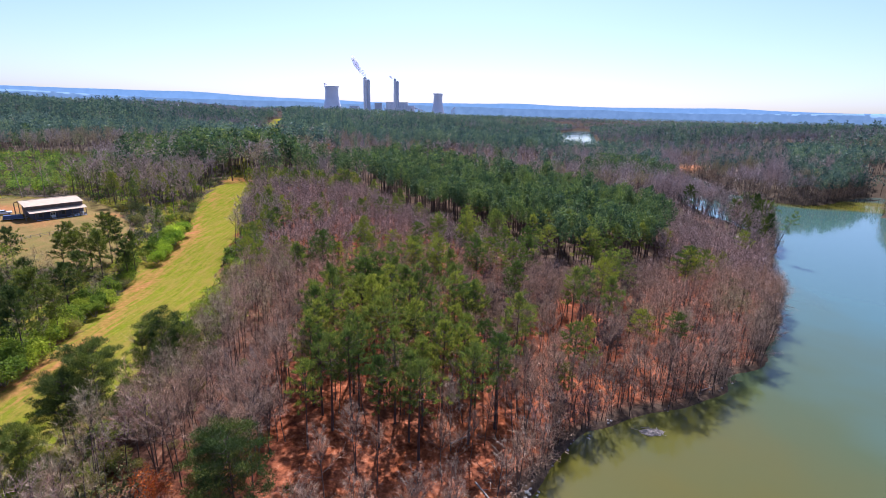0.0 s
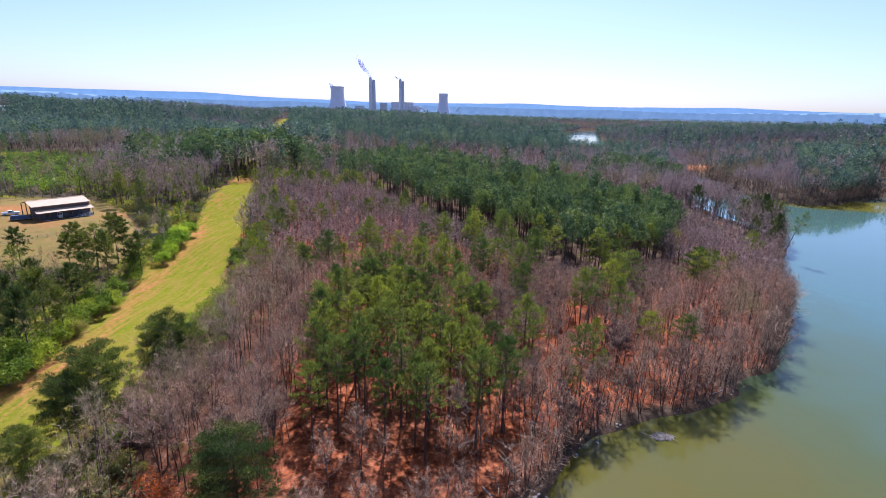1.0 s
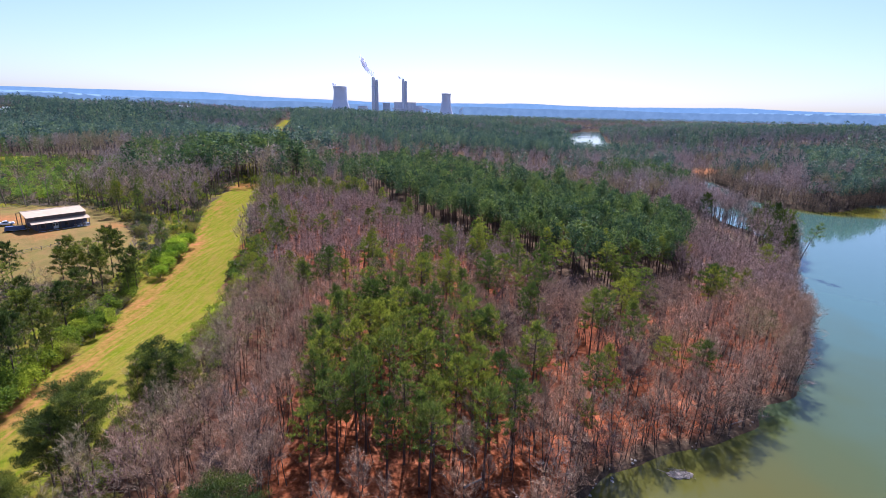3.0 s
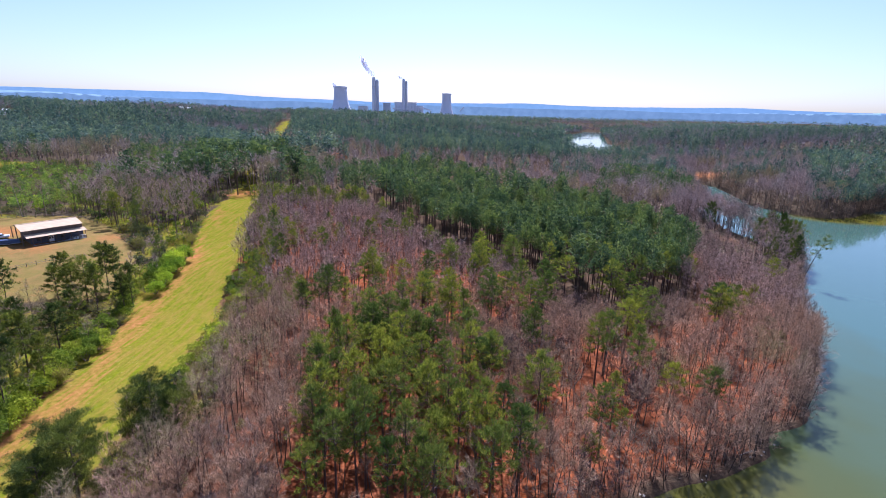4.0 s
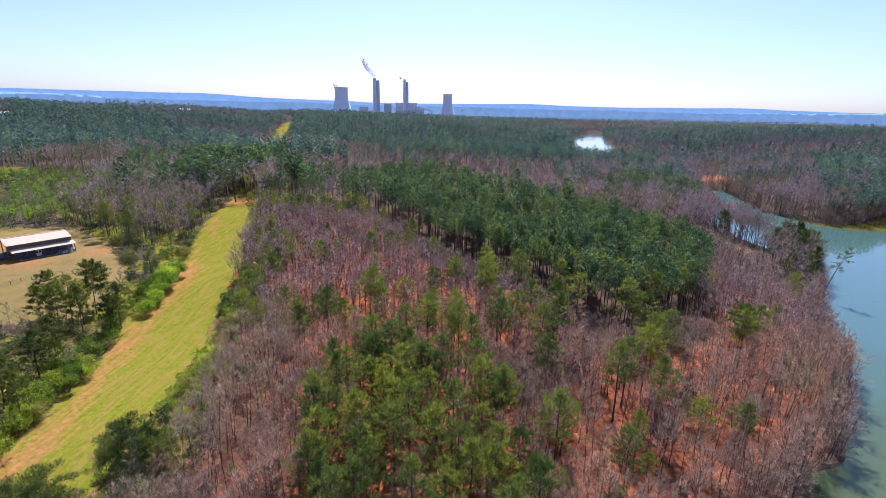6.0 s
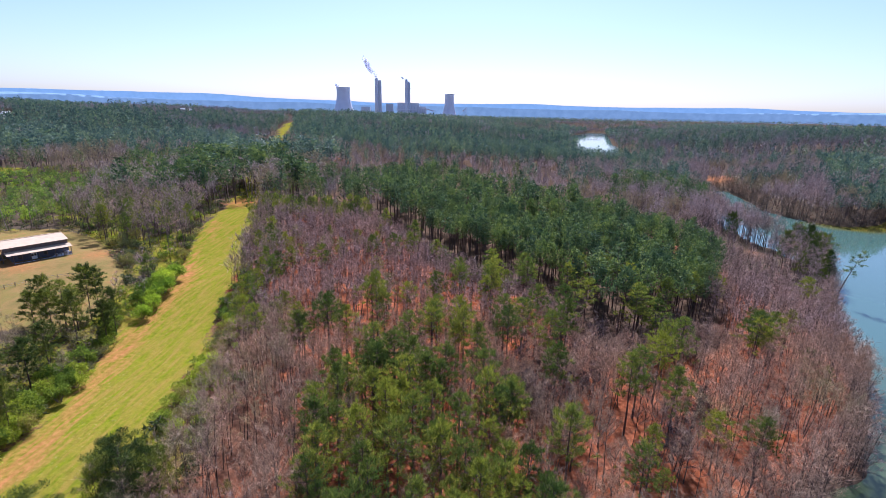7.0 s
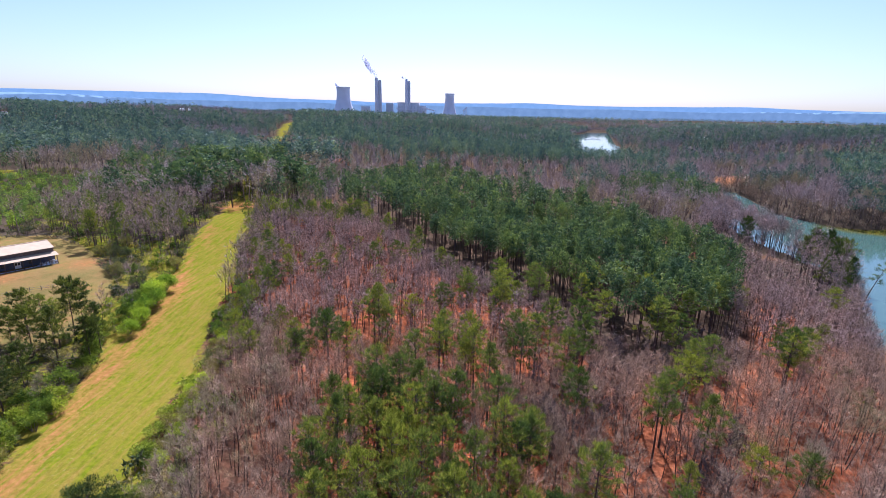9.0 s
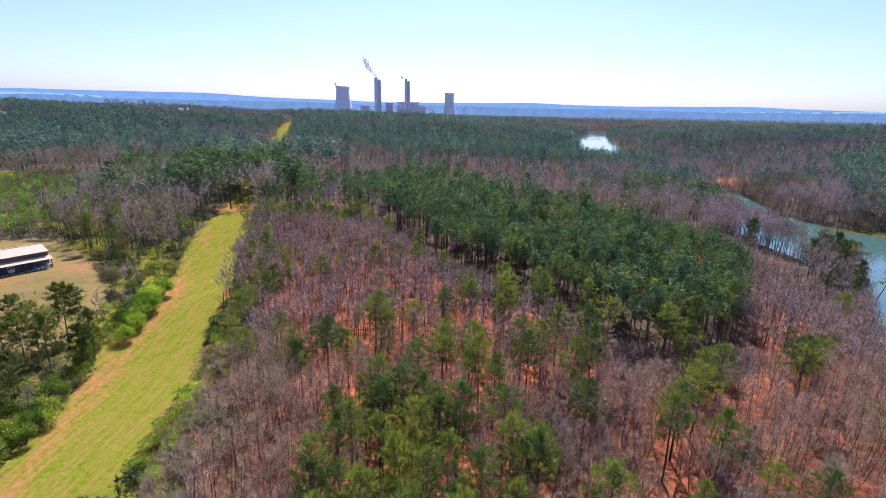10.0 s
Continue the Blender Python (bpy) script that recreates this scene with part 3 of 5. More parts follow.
def bare_shape(seed, h, spread, limbs, forks, twigs, tw, sides=5, low=0.42):
    """A leafless hardwood: trunk, rising limbs, forks and fine twigs. 0 bark, 1 twigs."""
    r = np.random.default_rng(seed)
    s = Shape()
    zs = np.linspace(-0.3, h * 0.93, 5 if sides > 4 else 3 if sides > 3 else 2)
    lean = r.normal(size=2) * 0.05
    bend = np.stack([lean[0] * zs + 0.2 * np.sin(zs / h * 5 + seed), lean[1] * zs + 0.2 * np.sin(zs / h * 4 + 3 * seed), zs], 1)
    s.tube(bend, np.linspace((0.0085 if sides > 3 else 0.0095) * h, 0.025, len(zs)), sides, 0)
    pa, wa, wd = [], [], []
    la, lw, ld = [], [], []
    for i in range(limbs):
        u = (i + r.uniform(0, 1)) / limbs
        z = h * (low + (0.90 - low) * u)
        c = np.array([np.interp(z, zs, bend[:, 0]), np.interp(z, zs, bend[:, 1]), z])
        az = i * 2.4 + r.uniform(-0.5, 0.5)
        el = radians(32 + 34 * u + r.uniform(-14, 14))
        ln = spread * (1.15 - 0.6 * u) * r.uniform(0.7, 1.2)
        d = np.array([math.cos(az) * math.cos(el), math.sin(az) * math.cos(el), math.sin(el)])
        tip = c + d * ln + np.array([0, 0, 0.18 * ln])
        if sides > 4:
            s.tube([c, c + d * ln * 0.5, tip], [0.055, 0.035, 0.012], 3, 0)
        else:
            la.append(c), lw.append(tip - c), ld.append(0.06 + tw * 0.3)
        for j in range(forks):
            f = 0.25 + 0.75 * (j + r.uniform(0, 1)) / forks
            q = c + (tip - c) * f
            e = d + r.normal(size=3) * 0.55 + np.array([0, 0, 0.45])
            e *= ln * 0.42 * (1.15 - 0.5 * f) / np.linalg.norm(e)
            if twigs:
                la.append(q), lw.append(e), ld.append(tw * 1.2)
            else:
                pa.append(q), wa.append(e), wd.append(tw * 1.6)
            for k in range(twigs):
                g = r.uniform(0.2, 1.0)
                w = e / np.linalg.norm(e) + r.normal(size=3) * 0.95 + np.array([0, 0, 0.15])
                pa.append(q + e * g), wa.append(w * ln * 0.22 * r.uniform(0.6, 1.3)), wd.append(tw)
    s.blades(np.array(pa), np.array(wa), np.array(wd), 1, r)
    if la:
        s.blades(np.array(la), np.array(lw), np.array(ld), 0, r)
    return s.arrays()


def bush_shape(seed, w, h, lumps, leaves, size):
    """A shrub: several stems that end in uneven lumps of small leaves. 0 bark, 1 leaves."""
    r = np.random.default_rng(seed)
    s = Shape()
    for i in range(lumps):
        az, rad = r.uniform(0, 6.28), w * math.sqrt(r.uniform(0, 1)) * 0.8
        z = h * (0.35 + 0.5 * (1 - (rad / w) ** 2) * r.uniform(0.6, 1.1))
        c = np.array([rad * math.cos(az), rad * math.sin(az), z])
        s.tube([(0.15 * c[0], 0.15 * c[1], -0.2), (0.6 * c[0], 0.6 * c[1], 0.55 * z), c], [0.05, 0.04, 0.015], 3, 0)
        v = r.normal(size=(leaves, 3))
        v /= np.linalg.norm(v, axis=1)[:, None]
        p = c + v * np.array([0.42 * w, 0.42 * w, 0.30 * h]) * r.uniform(0.35, 1.0, (leaves, 1))
        s.blades(p, (v + r.normal(size=v.shape) * 0.6) * size, size * 0.7, 1, r)
    return s.arrays()


def split_parts(arrays, names, mats, tag):
    """Meshes for the numbered pieces of a shape."""
    v, t, m = arrays
    made = []
    for i, (nm, mat) in enumerate(zip(names, mats)):
        tt = t[m == i]
        used, inv = np.unique(tt, return_inverse=True)
        made.append((nm, raw_mesh(nm + tag, v[used], inv.reshape(-1, 3), [mat])))
    return made


def plant(masters, key, meshes, name, label, category, group, m):
    """Sets up one plant: the first of its kind is built, the next ones are copies."""
    if key in masters:
        s = masters[key].scale
        ob = copy_thing(masters[key], m @ Matrix.Diagonal((1 / s[0], 1 / s[1], 1 / s[2], 1)))
        return tagged(ob, label)
    ob = new(name)
    ob.empty_display_size = 0.5
    ob.matrix_basis = Matrix()
    for nm, me in meshes:
        c = new(nm, me)
        c.parent = ob
    masters[key] = tagged(ob, label, category, group)
    ob.matrix_basis = m
    return ob


def scatter(shapes, which, place, name, mats, label, category):
    """Many trees joined into one object: which shape each takes, and its rows of x, y, z, turn, width, height."""
    V, T, M, base = [], [], [], 0
    for i, (v, t, m) in enumerate(shapes):
        p = place[which == i]
        if not len(p):
            continue
        c, s = np.cos(p[:, 3]), np.sin(p[:, 3])
        x = (v[None, :, 0] * c[:, None] - v[None, :, 1] * s[:, None]) * p[:, 4:5] + p[:, 0:1]
        y = (v[None, :, 0] * s[:, None] + v[None, :, 1] * c[:, None]) * p[:, 4:5] + p[:, 1:2]
        z = v[None, :, 2] * p[:, 5:6] + p[:, 2:3]
        k, n = len(p), len(v)
        V.append(np.stack([x, y, z], 2).reshape(-1, 3))
        T.append((t[None] + (np.arange(k) * n)[:, None, None]).reshape(-1, 3) + base)
        M.append(np.tile(m, k))
        base += k * n
    me = raw_mesh(name, np.concatenate(V), np.concatenate(T), mats, np.concatenate(M))
    return tagged(new(name, me), label, category, kind="stuff")


# single trees of note: x, y, height
PINES_MIDDLE = [(-35, 138, 20), (-25, 154, 21), (-8, 135, 20), (0, 133, 20), (11, 135, 20), (10, 183, 19), (-1, 177, 18), (21, 182, 18),
                (27, 142, 20), (35, 116, 20), (49, 154, 20), (-18, 112, 20), (-11, 108, 20), (4, 105, 20), (18, 96, 21), (75, 140, 20),
                (20, 119, 19), (-25, 93, 20), (-24, 104, 20), (-14, 98, 21), (-9, 96, 20), (50, 135, 19), (30, 93, 17)]
PINES_GROUP = [(-27, 98, 19), (-23, 108, 19), (-19, 115, 19), (-12, 103, 19), (-6, 101, 19), (-18, 92, 20), (-1, 97, 20), (6, 101, 19),
               (-4, 89, 20), (-11, 89, 20), (-23, 87, 20), (-7, 78, 20), (-14, 80, 20), (2, 83, 20), (7, 75, 20),
               (12, 80, 20), (0, 87, 19), (-18, 75, 19), (-2, 70, 19), (6, 88, 19), (-9, 72, 18), (-21, 70, 17), (-16, 86, 18)]
PINES_EDGE = [(-61, 147, 15), (-70, 187, 15), (-64, 150, 13), (-66, 169, 14), (-79, 216, 15), (-74, 203, 14), (-93, 234, 13), (-99, 148, 14), (-110, 148, 14), (-113, 143, 14),
              (-101, 127, 14), (-104, 112, 14), (-53, 84.5, 17.5), (-56, 86, 15), (-50, 87, 14), (-57, 71, 18), (-60.5, 74, 17), (-59.5, 67.5, 15), (-63, 70, 13.5),
              (-26.5, 53.5, 16.5), (-29.5, 55, 14.5), (-58, 57, 13), (-61.5, 58, 12), (-122, 152, 13), (-131, 140, 14), (-118, 143, 13), (-108, 100, 13),
              (-112, 122, 13), (-122, 128, 14), (-104, 92, 12), (-98, 104, 12)]
PINES_SHORE = [(156, 236, 21), (150, 229, 19), (160, 246, 22), (153, 223, 17), (137, 269, 18), (143, 224, 15), (81, 148, 13), (146, 240, 19), (163, 240, 20), (158, 252, 21), (148, 219, 15)]
PINES_BACK = [(-8, 141, 18), (-13, 131, 19), (-1, 140, 20), (11, 145, 19), (16, 145, 18), (-20, 121, 20), (-36, 142, 17), (-27, 157, 18),
              (-1, 173, 17), (10, 178, 18), (21, 174, 19), (28, 151, 20), (37, 161, 18), (53, 173, 19), (53, 150, 18), (55, 137, 19),
              (39, 122, 18), (33, 171, 19), (40, 183, 18)]
PINES_FRONT = [(4, 114, 19), (21, 104, 14), (35, 102, 14), (35, 96, 10), (-27, 113, 18), (-22, 95, 18), (-8, 111, 19),
               (4, 95, 17), (-15, 118, 20), (-11, 118, 19), (49, 185, 18), (21, 153, 19), (52, 159, 18), (61, 163, 19), (73, 172, 18), (3, 127, 19)]

def jittered(x0, x1, y0, y1, step, r):
    gx, gy = np.meshgrid(np.arange(x0, x1, step), np.arange(y0, y1, step))
    return (gx + r.uniform(-0.7, 0.7, gx.shape) * step).ravel(), (gy + r.uniform(-0.7, 0.7, gy.shape) * step).ravel()


HOUSES = ((545, 1248, 16, 20, "small white house among far bare trees"), (556, 1190, 22, -15, "long white house above the far lake"),
          (1040, 1325, 18, 10, "white house in the eastern woods"), (1012, 1255, 14, 40, "small pale house in the eastern woods"),
          (-853, 930, 18, -30, "white house in the western woods"), (-870, 960, 14, 15, "small white house beside another in the west"),
          (-855, 1549, 16, 0, "pale house on the western rise"), (-835, 1560, 14, 25, "small pale house on the western rise"))


def open_ground(px, py):
    """True where no tree stands."""
    side, out = cut_side(px, py), water_distance(px, py) < 1.2
    half = cut_half(py) + 2.0
    across = ((py > 302) & (py < 345) & (np.sin(px * 1.7 + py) > 0.3)) | ((py > 345) & (py < 500))
    out |= (np.abs(side) < half) & ~across & (py < 1700)
    for poly in (FIELD, BACK_FIELD, CLAY_BANK, CLAY_SLOPE):
        out |= edge_distance(px, py, poly) < 0
    for hx, hy, *_ in HOUSES:
        d = math.hypot(hx, hy)
        along, across = d - (px * hx + py * hy) / d, (px * hy - py * hx) / d
        out |= (along > -14) & (along < 140) & (np.abs(across) < 10)
    out |= np.hypot((px - 149) * 0.7, py - 266) < 14
    return out


def in_view(px, py, margin=25):
    return (np.abs(px + 3) < 0.935 * (py + 20) + margin) & (py > 20)


def low_bank(px, py):
    """1 on the low ground before the far arm of the lake, where the trees stay short."""
    return smooth(np.abs(px - 0.29 * py) - 0.03 * py, 45, 10) * smooth(py, 640, 780) * smooth(py, 1120, 1040)


def left_grove(px, py):
    return (cut_side(px, py) < 0) & (px > -150) & (py < 215)


def pine_share(px, py):
    """How many of the trees here are pines, 0 to 1."""
    p1, p2 = patchy(px, py, 60) + 0.5 * patchy(px + 31, py, 24), patchy(px + 500, py, 170)
    share = np.clip(0.20 + 1.0 * p2 + 1.5 * patchy(px, py + 200, 80) + 0.3 * p1, 0.02, 0.97)                       # far woods
    share = np.where((px < -0.36 * py) & (py > 620), np.clip(share - 0.15, 0.02, 0.9), share)
    middle = (px > -0.32 * py) & (px < 150 + 0.12 * py) & (py > 470)
    share = np.where(middle, np.clip(0.74 + 0.6 * p2 + 1.0 * patchy(px, py + 200, 70) + 0.3 * p1, 0.05, 0.97), share)
    east = (px > 235) & (py > 340) & (py < 1700) & (px > 170 + 0.16 * py)
    share = np.where(east, np.clip(0.16 + 1.0 * patchy(px, py + 200, 70) + 0.3 * p2, 0.03, 0.9), share)
    dark = (px > 285) & (px < 700) & (py > 345) & (py < 760) & (px > 0.62 * py + 35)
    share = np.where(dark, np.clip(0.72 + 0.5 * p1, 0.2, 0.95), share)
    band = (py > 380 - 0.25 * px) & (py < 500 - 0.1 * px) & (px > -75) & (px < 230)
    share = np.where(band, 0.14 + 0.25 * (p1 > 0.35), share)
    west = (px < -110) & (py > 190) & (py < 620) & (px > -355)
    share = np.where(west, np.clip(0.17 + 0.25 * p1, 0.05, 0.5), share)
    share = np.where(edge_distance(px, py, BELT) < 0, 0.92, share)
    share = np.where(edge_distance(px, py, PINE_KNOLL) < 0, 0.8, share)
    ahead = (px < -100) & (px > -185) & (py > 296) & (py < 480)
    share = np.where(ahead, 0.85, share)
    near = (py < 380 - 0.25 * px) & (px > -130) & (px < 235)
    share = np.where(near & (edge_distance(px, py, PINE_KNOLL) > 0), np.clip(0.05 + 0.10 * p1, 0.0, 0.2), share)
    knots = (px > 5) & (px < 24 + 0.65 * (py - 112)) & (py > 112) & (py < 190)
    share = np.where(knots, np.clip(0.10 + 0.42 * patchy(px + 12, py + 7, 16), 0.0, 0.5), share)
    share = np.where(left_grove(px, py), np.where(py < 160, np.clip(0.5 + 0.3 * p1, 0.2, 0.9), 0.06), share)
    share = np.where(edge_distance(px, py, YOUNG) < 0, 1.0, share)
    share = np.where(edge_distance(px, py, PLANTATION) < 0, 1.0, share)
    share = np.where((px > -110) & (px < -45) & (py > 255) & (py < 345) & (cut_side(px, py) > 0), 0.6, share)
    return share


def bare_height(px, py, r):
    """Heights of the leafless trees: low by the strip and before the clearing, tall along the inlet and behind the barn."""
    n = len(px)
    h = r.uniform(9.5, 16, n)
    h = np.where(left_grove(px, py), r.uniform(6, 10.5, n), h)
    h = np.where((px > 95) & (px < 136) & (py > 195) & (py < 248), r.uniform(8, 13, n), h)
    h = np.where((px >= 136) & (py > 214) | (px > 110) & (py >= 262), r.uniform(14, 22, n), h)
    h = np.where((px < -112) & (py > 212), r.uniform(10, 21, n), h)
    pd = edge_distance(px, py, PLANTATION)
    h = np.where((pd > 0) & (pd < 20) & (px < 80), h * (0.58 + 0.36 * smooth(pd, 6, 18)), h)
    rim = cut_side(px, py) - cut_half(py)
    return np.where((rim > 0) & (rim < 20) & (py > 88) & (py < 175), h * (0.45 + 0.55 * smooth(rim, 4, 20)), h)


def make_woods():
    r = np.random.default_rng(11)
    pines_n = [pine_shape(s, 20, b, sp, 34, 5, 27, 0.42, 0.088, rise=0.9) for s, b, sp in ((1, .54, 3.7), (2, .48, 3.3), (3, .58, 4.0), (4, .52, 3.1), (5, .55, 3.7), (6, .46, 3.8))] + [clump_pine(s, 20, b, sp, n, 170) for s, b, sp, n in ((7, .24, 7.0, 40), (8, .30, 6.4, 36))] + [pine_shape(9, 20, .42, 5.0, 32, 8, 20, 0.62, 0.17, rise=0.7)]
    bares_n = [bare_shape(20 + s, 14, sp, 14, 6, 12, 0.027, 5, 0.46) for s, sp in enumerate((2.8, 3.4, 2.4, 3.8, 2.2, 3.0))]
    pale_n = [bare_shape(40 + s, 11, sp, 13, 6, 12, 0.030, 5, 0.25) for s, sp in enumerate((4.2, 3.7))]
    pines_m = [puff_pine(60 + s, 20, b, sp, 90, 6, 0.75, 0.4) for s, b, sp in ((1, .47, 2.9), (2, .44, 2.6), (3, .54, 3.2), (4, .48, 2.4))]
    pines_q = [puff_pine(64 + s, 20, b, sp, 62, 5, 0.85, 0.42) for s, b, sp in ((1, .62, 2.3), (2, .58, 2.0), (3, .66, 2.5), (4, .63, 1.9), (5, .60, 2.2))]
    pines_k = [puff_pine(164 + s, 20, b, sp, 50, 4, 1.05, 0.45) for s, b, sp in ((1, .46, 2.7), (2, .50, 3.1), (3, .42, 2.5), (4, .54, 2.8))]
    pines_l = [puff_pine(70 + s, 20, b, sp, 34, 3, 1.15, 0.6) for s, b, sp in ((1, .42, 2.7), (2, .38, 2.4), (3, .48, 3.0), (4, .44, 2.3))]
    bares_m = [bare_shape(80 + s, 14, sp, 10, 5, 4, 0.085, 3, 0.5) for s, sp in enumerate((2.7, 3.2, 2.4, 2.9))]
    bares_l = [bare_shape(90 + s, 14, sp, 11, 5, 0, 0.17, 3, 0.5) for s, sp in enumerate((2.5, 3.0, 2.3, 2.7))]
    pines_f = [puff_pine(100 + s, 20, b, sp, 22, 2, 1.35, 0.75) for s, b, sp in ((1, .36, 2.5), (2, .42, 2.1), (3, .32, 2.3), (4, .46, 2.7))]
    pines_g = [puff_pine(105 + s, 20, 0.4, sp, 9, 2, 2.4, 0.75) for s, sp in ((1, 2.8), (2, 2.4), (3, 3.0), (4, 2.6))]
    bares_f = [bare_shape(120 + s, 15, 3.6, 8, 4, 0, 0.38, 3, 0.35) for s in range(4)]

    # near woods
    px, py = jittered(-190, 260, 28, 275, 3.0, r)
    keep = in_view(px, py) & ~open_ground(px, py)
    px, py = px[keep], py[keep]
    single = np.array(PINES_MIDDLE + PINES_GROUP + PINES_BACK + PINES_FRONT + PINES_EDGE + PINES_SHORE, float)
    # the group by the point stands close
    gx, gy = jittered(-30, 17, 68, 122, 5.8, r)
    free = (np.hypot((gx + 6) / 21, (gy - 94) / 26) < 1) & (np.min(np.hypot(gx[:, None] - single[None, :, 0], gy[:, None] - single[None, :, 1]), 1) > 3.2)
    single = np.concatenate([single, np.stack([gx, gy, r.uniform(14.5, 19.5, len(gx))], 1)[free]])
    near_single = np.min(np.hypot(px[:, None] - single[None, :, 0], py[:, None] - single[None, :, 1]), 1)
    plantation = edge_distance(px, py, PLANTATION) < 0
    keep = (near_single > 2.6) & (~plantation | (r.uniform(size=len(px)) < 0.46))
    px, py, plantation = px[keep], py[keep], plantation[keep]
    is_pine = r.uniform(size=len(px)) < pine_share(px, py)
    brush = water_distance(px, py) < 4
    is_pine &= ~brush & ~((py < 115) & (px < 16) & (px > -36))
    thin = is_pine & ~plantation & (r.uniform(size=len(px)) < np.where((px > 5) & (px < 24 + 0.65 * (py - 112)) & (py > 112) & (py < 190), 0.15, np.where((px > -40) & (px < 85) & (py < 190), 0.85, 0.45)))
    rim = cut_side(px, py) - cut_half(py)
    drop = (~is_pine & (np.hypot(px - 152, py - 210) < 9)) | ((px > 140) & (px < 170) & (py > 218) & (py < 252) & ~is_pine & (r.uniform(size=len(px)) < 0.6)) | ((px > -26) & (px < 14) & (py < 80) & ~is_pine & (r.uniform(size=len(px)) < 0.75)) | (~is_pine & (np.hypot((px + 25) / 10, (py - 150) / 12) < 1) & (r.uniform(size=len(px)) < 0.85)) | ((px > 122) & (py > 205) & ~is_pine & (r.uniform(size=len(px)) < 0.1)) | thin | (~is_pine & (rim > 0) & (rim < np.where(py < 165, 8, 3)) & (r.uniform(size=len(px)) < 0.95)) | (~is_pine & (px < -112) & (py > 212) & (r.uniform(size=len(px)) < 0.4)) | (~is_pine & (r.uniform(size=len(px)) < np.where(py < 115, 0.16, 0.05)))
    drop |= ~is_pine & ((np.hypot(px + 38, py - 53.5) < 6.5) | (np.hypot((px + 25.5) / 1.5, py - 49.5) < 5))
    pd = edge_distance(px, py, PLANTATION)
    drop |= ~plantation & (pd < 9) & (px < 60) & is_pine
    drop |= is_pine & ~plantation & (rim > 0) & (rim < 10) & (py < 200)
    px, py, is_pine, plantation = px[~drop], py[~drop], is_pine[~drop], plantation[~drop]
    bank = (px > 128) & (py > 238) & ~is_pine
    sparse = left_grove(px, py) & (r.uniform(size=len(px)) < np.where(px < -118, 0.85, 0.55)) | bank & (r.uniform(size=len(px)) < 0.55)
    px, py, is_pine, plantation = px[~sparse], py[~sparse], is_pine[~sparse], plantation[~sparse]
    grove = left_grove(px, py)
    pz = height(px, py)

    ph = np.where(plantation, r.uniform(17, 23.5, len(px)), np.where(grove, r.uniform(12, 17.5, len(px)), np.where((px > 5) & (px < 82) & (py > 112), r.uniform(14, 20, len(px)), r.uniform(10, 17, len(px)))))
    P = np.stack([px, py, pz, r.uniform(0, 6.28, len(px)), ph], 1)
    stand = P[is_pine & plantation]
    P = P[is_pine & ~plantation]
    S = np.stack([single[:, 0], single[:, 1], height(single[:, 0], single[:, 1]), r.uniform(0, 6.28, len(single)), single[:, 2]], 1)
    P = np.concatenate([S, P])
    order = np.argsort(np.hypot(P[:, 0] * 0.8, P[:, 1] - 60) - 1e4 * (np.arange(len(P)) < len(S)))
    P = P[order]
    masters = {}
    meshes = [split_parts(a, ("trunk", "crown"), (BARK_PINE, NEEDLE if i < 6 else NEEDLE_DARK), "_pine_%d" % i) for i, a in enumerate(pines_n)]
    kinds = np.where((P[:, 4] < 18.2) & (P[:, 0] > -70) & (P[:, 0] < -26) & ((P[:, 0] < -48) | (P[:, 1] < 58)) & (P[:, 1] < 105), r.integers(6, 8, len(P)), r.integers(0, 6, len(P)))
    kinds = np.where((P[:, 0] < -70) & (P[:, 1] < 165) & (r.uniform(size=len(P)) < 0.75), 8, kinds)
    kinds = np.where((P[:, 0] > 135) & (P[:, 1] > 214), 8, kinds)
    wide = r.uniform(0.85, 1.15, len(P))
    for i in range(min(290, len(P))):
        x, y, z, a, h = P[i]
        k = kinds[i]
        label = "tall pine with dark green crown above a bare trunk" if h > 18.5 else "mid-sized pine with dense green crown in the woods" if h > 14.5 else "short bushy pine at the edge of the woods"
        w = h / 20 * wide[i] * (1.1 if k < 6 and y > 110 and -45 < x < 100 else 1.0) * (0.78 if x > 135 else 1.05 if h > 18.5 or k > 5 else 1.15 if x < -70 else 1.12)
        m = Matrix.LocRotScale((x, y, z), Euler((0, 0, a)), (w, w, h / 20))
        plant(masters, ("pine", k), meshes[k], "pine_tree", label, "pine tree", "pines of the near woods", m)
    q = P[290:]
    if len(q):
        q = np.stack([q[:, 0], q[:, 1], q[:, 2], q[:, 3], q[:, 4] / 20, q[:, 4] / 20], 1)
        scatter(pines_m, r.integers(0, len(pines_m), len(q)), q, "scattered_pines", [BARK_PINE, NEEDLE], "scattered green pines among leafless trees", "pine trees")
    if len(stand):
        q = np.stack([stand[:, 0], stand[:, 1], stand[:, 2], stand[:, 3], stand[:, 4] / 20 * r.uniform(0.75, 1.25, len(stand)), stand[:, 4] / 20 * r.uniform(0.85, 1.15, len(stand))], 1)
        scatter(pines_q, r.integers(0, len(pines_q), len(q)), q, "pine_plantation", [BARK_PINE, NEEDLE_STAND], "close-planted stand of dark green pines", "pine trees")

    B = np.stack([px, py, pz, r.uniform(0, 6.28, len(px)), bare_height(px, py, r)], 1)[~is_pine]
    shore = water_distance(B[:, 0], B[:, 1])
    B[:, 4] *= np.where(shore < 6, 0.9, 1.0)
    ex, ey = jittered(-5, 345, 40, 520, 1.75, r)
    ed = water_distance(ex, ey)
    rim = (ed > -0.2) & (ed < 3.6) & in_view(ex, ey) & ((ey < 280) | (r.uniform(size=len(ex)) < 0.6))
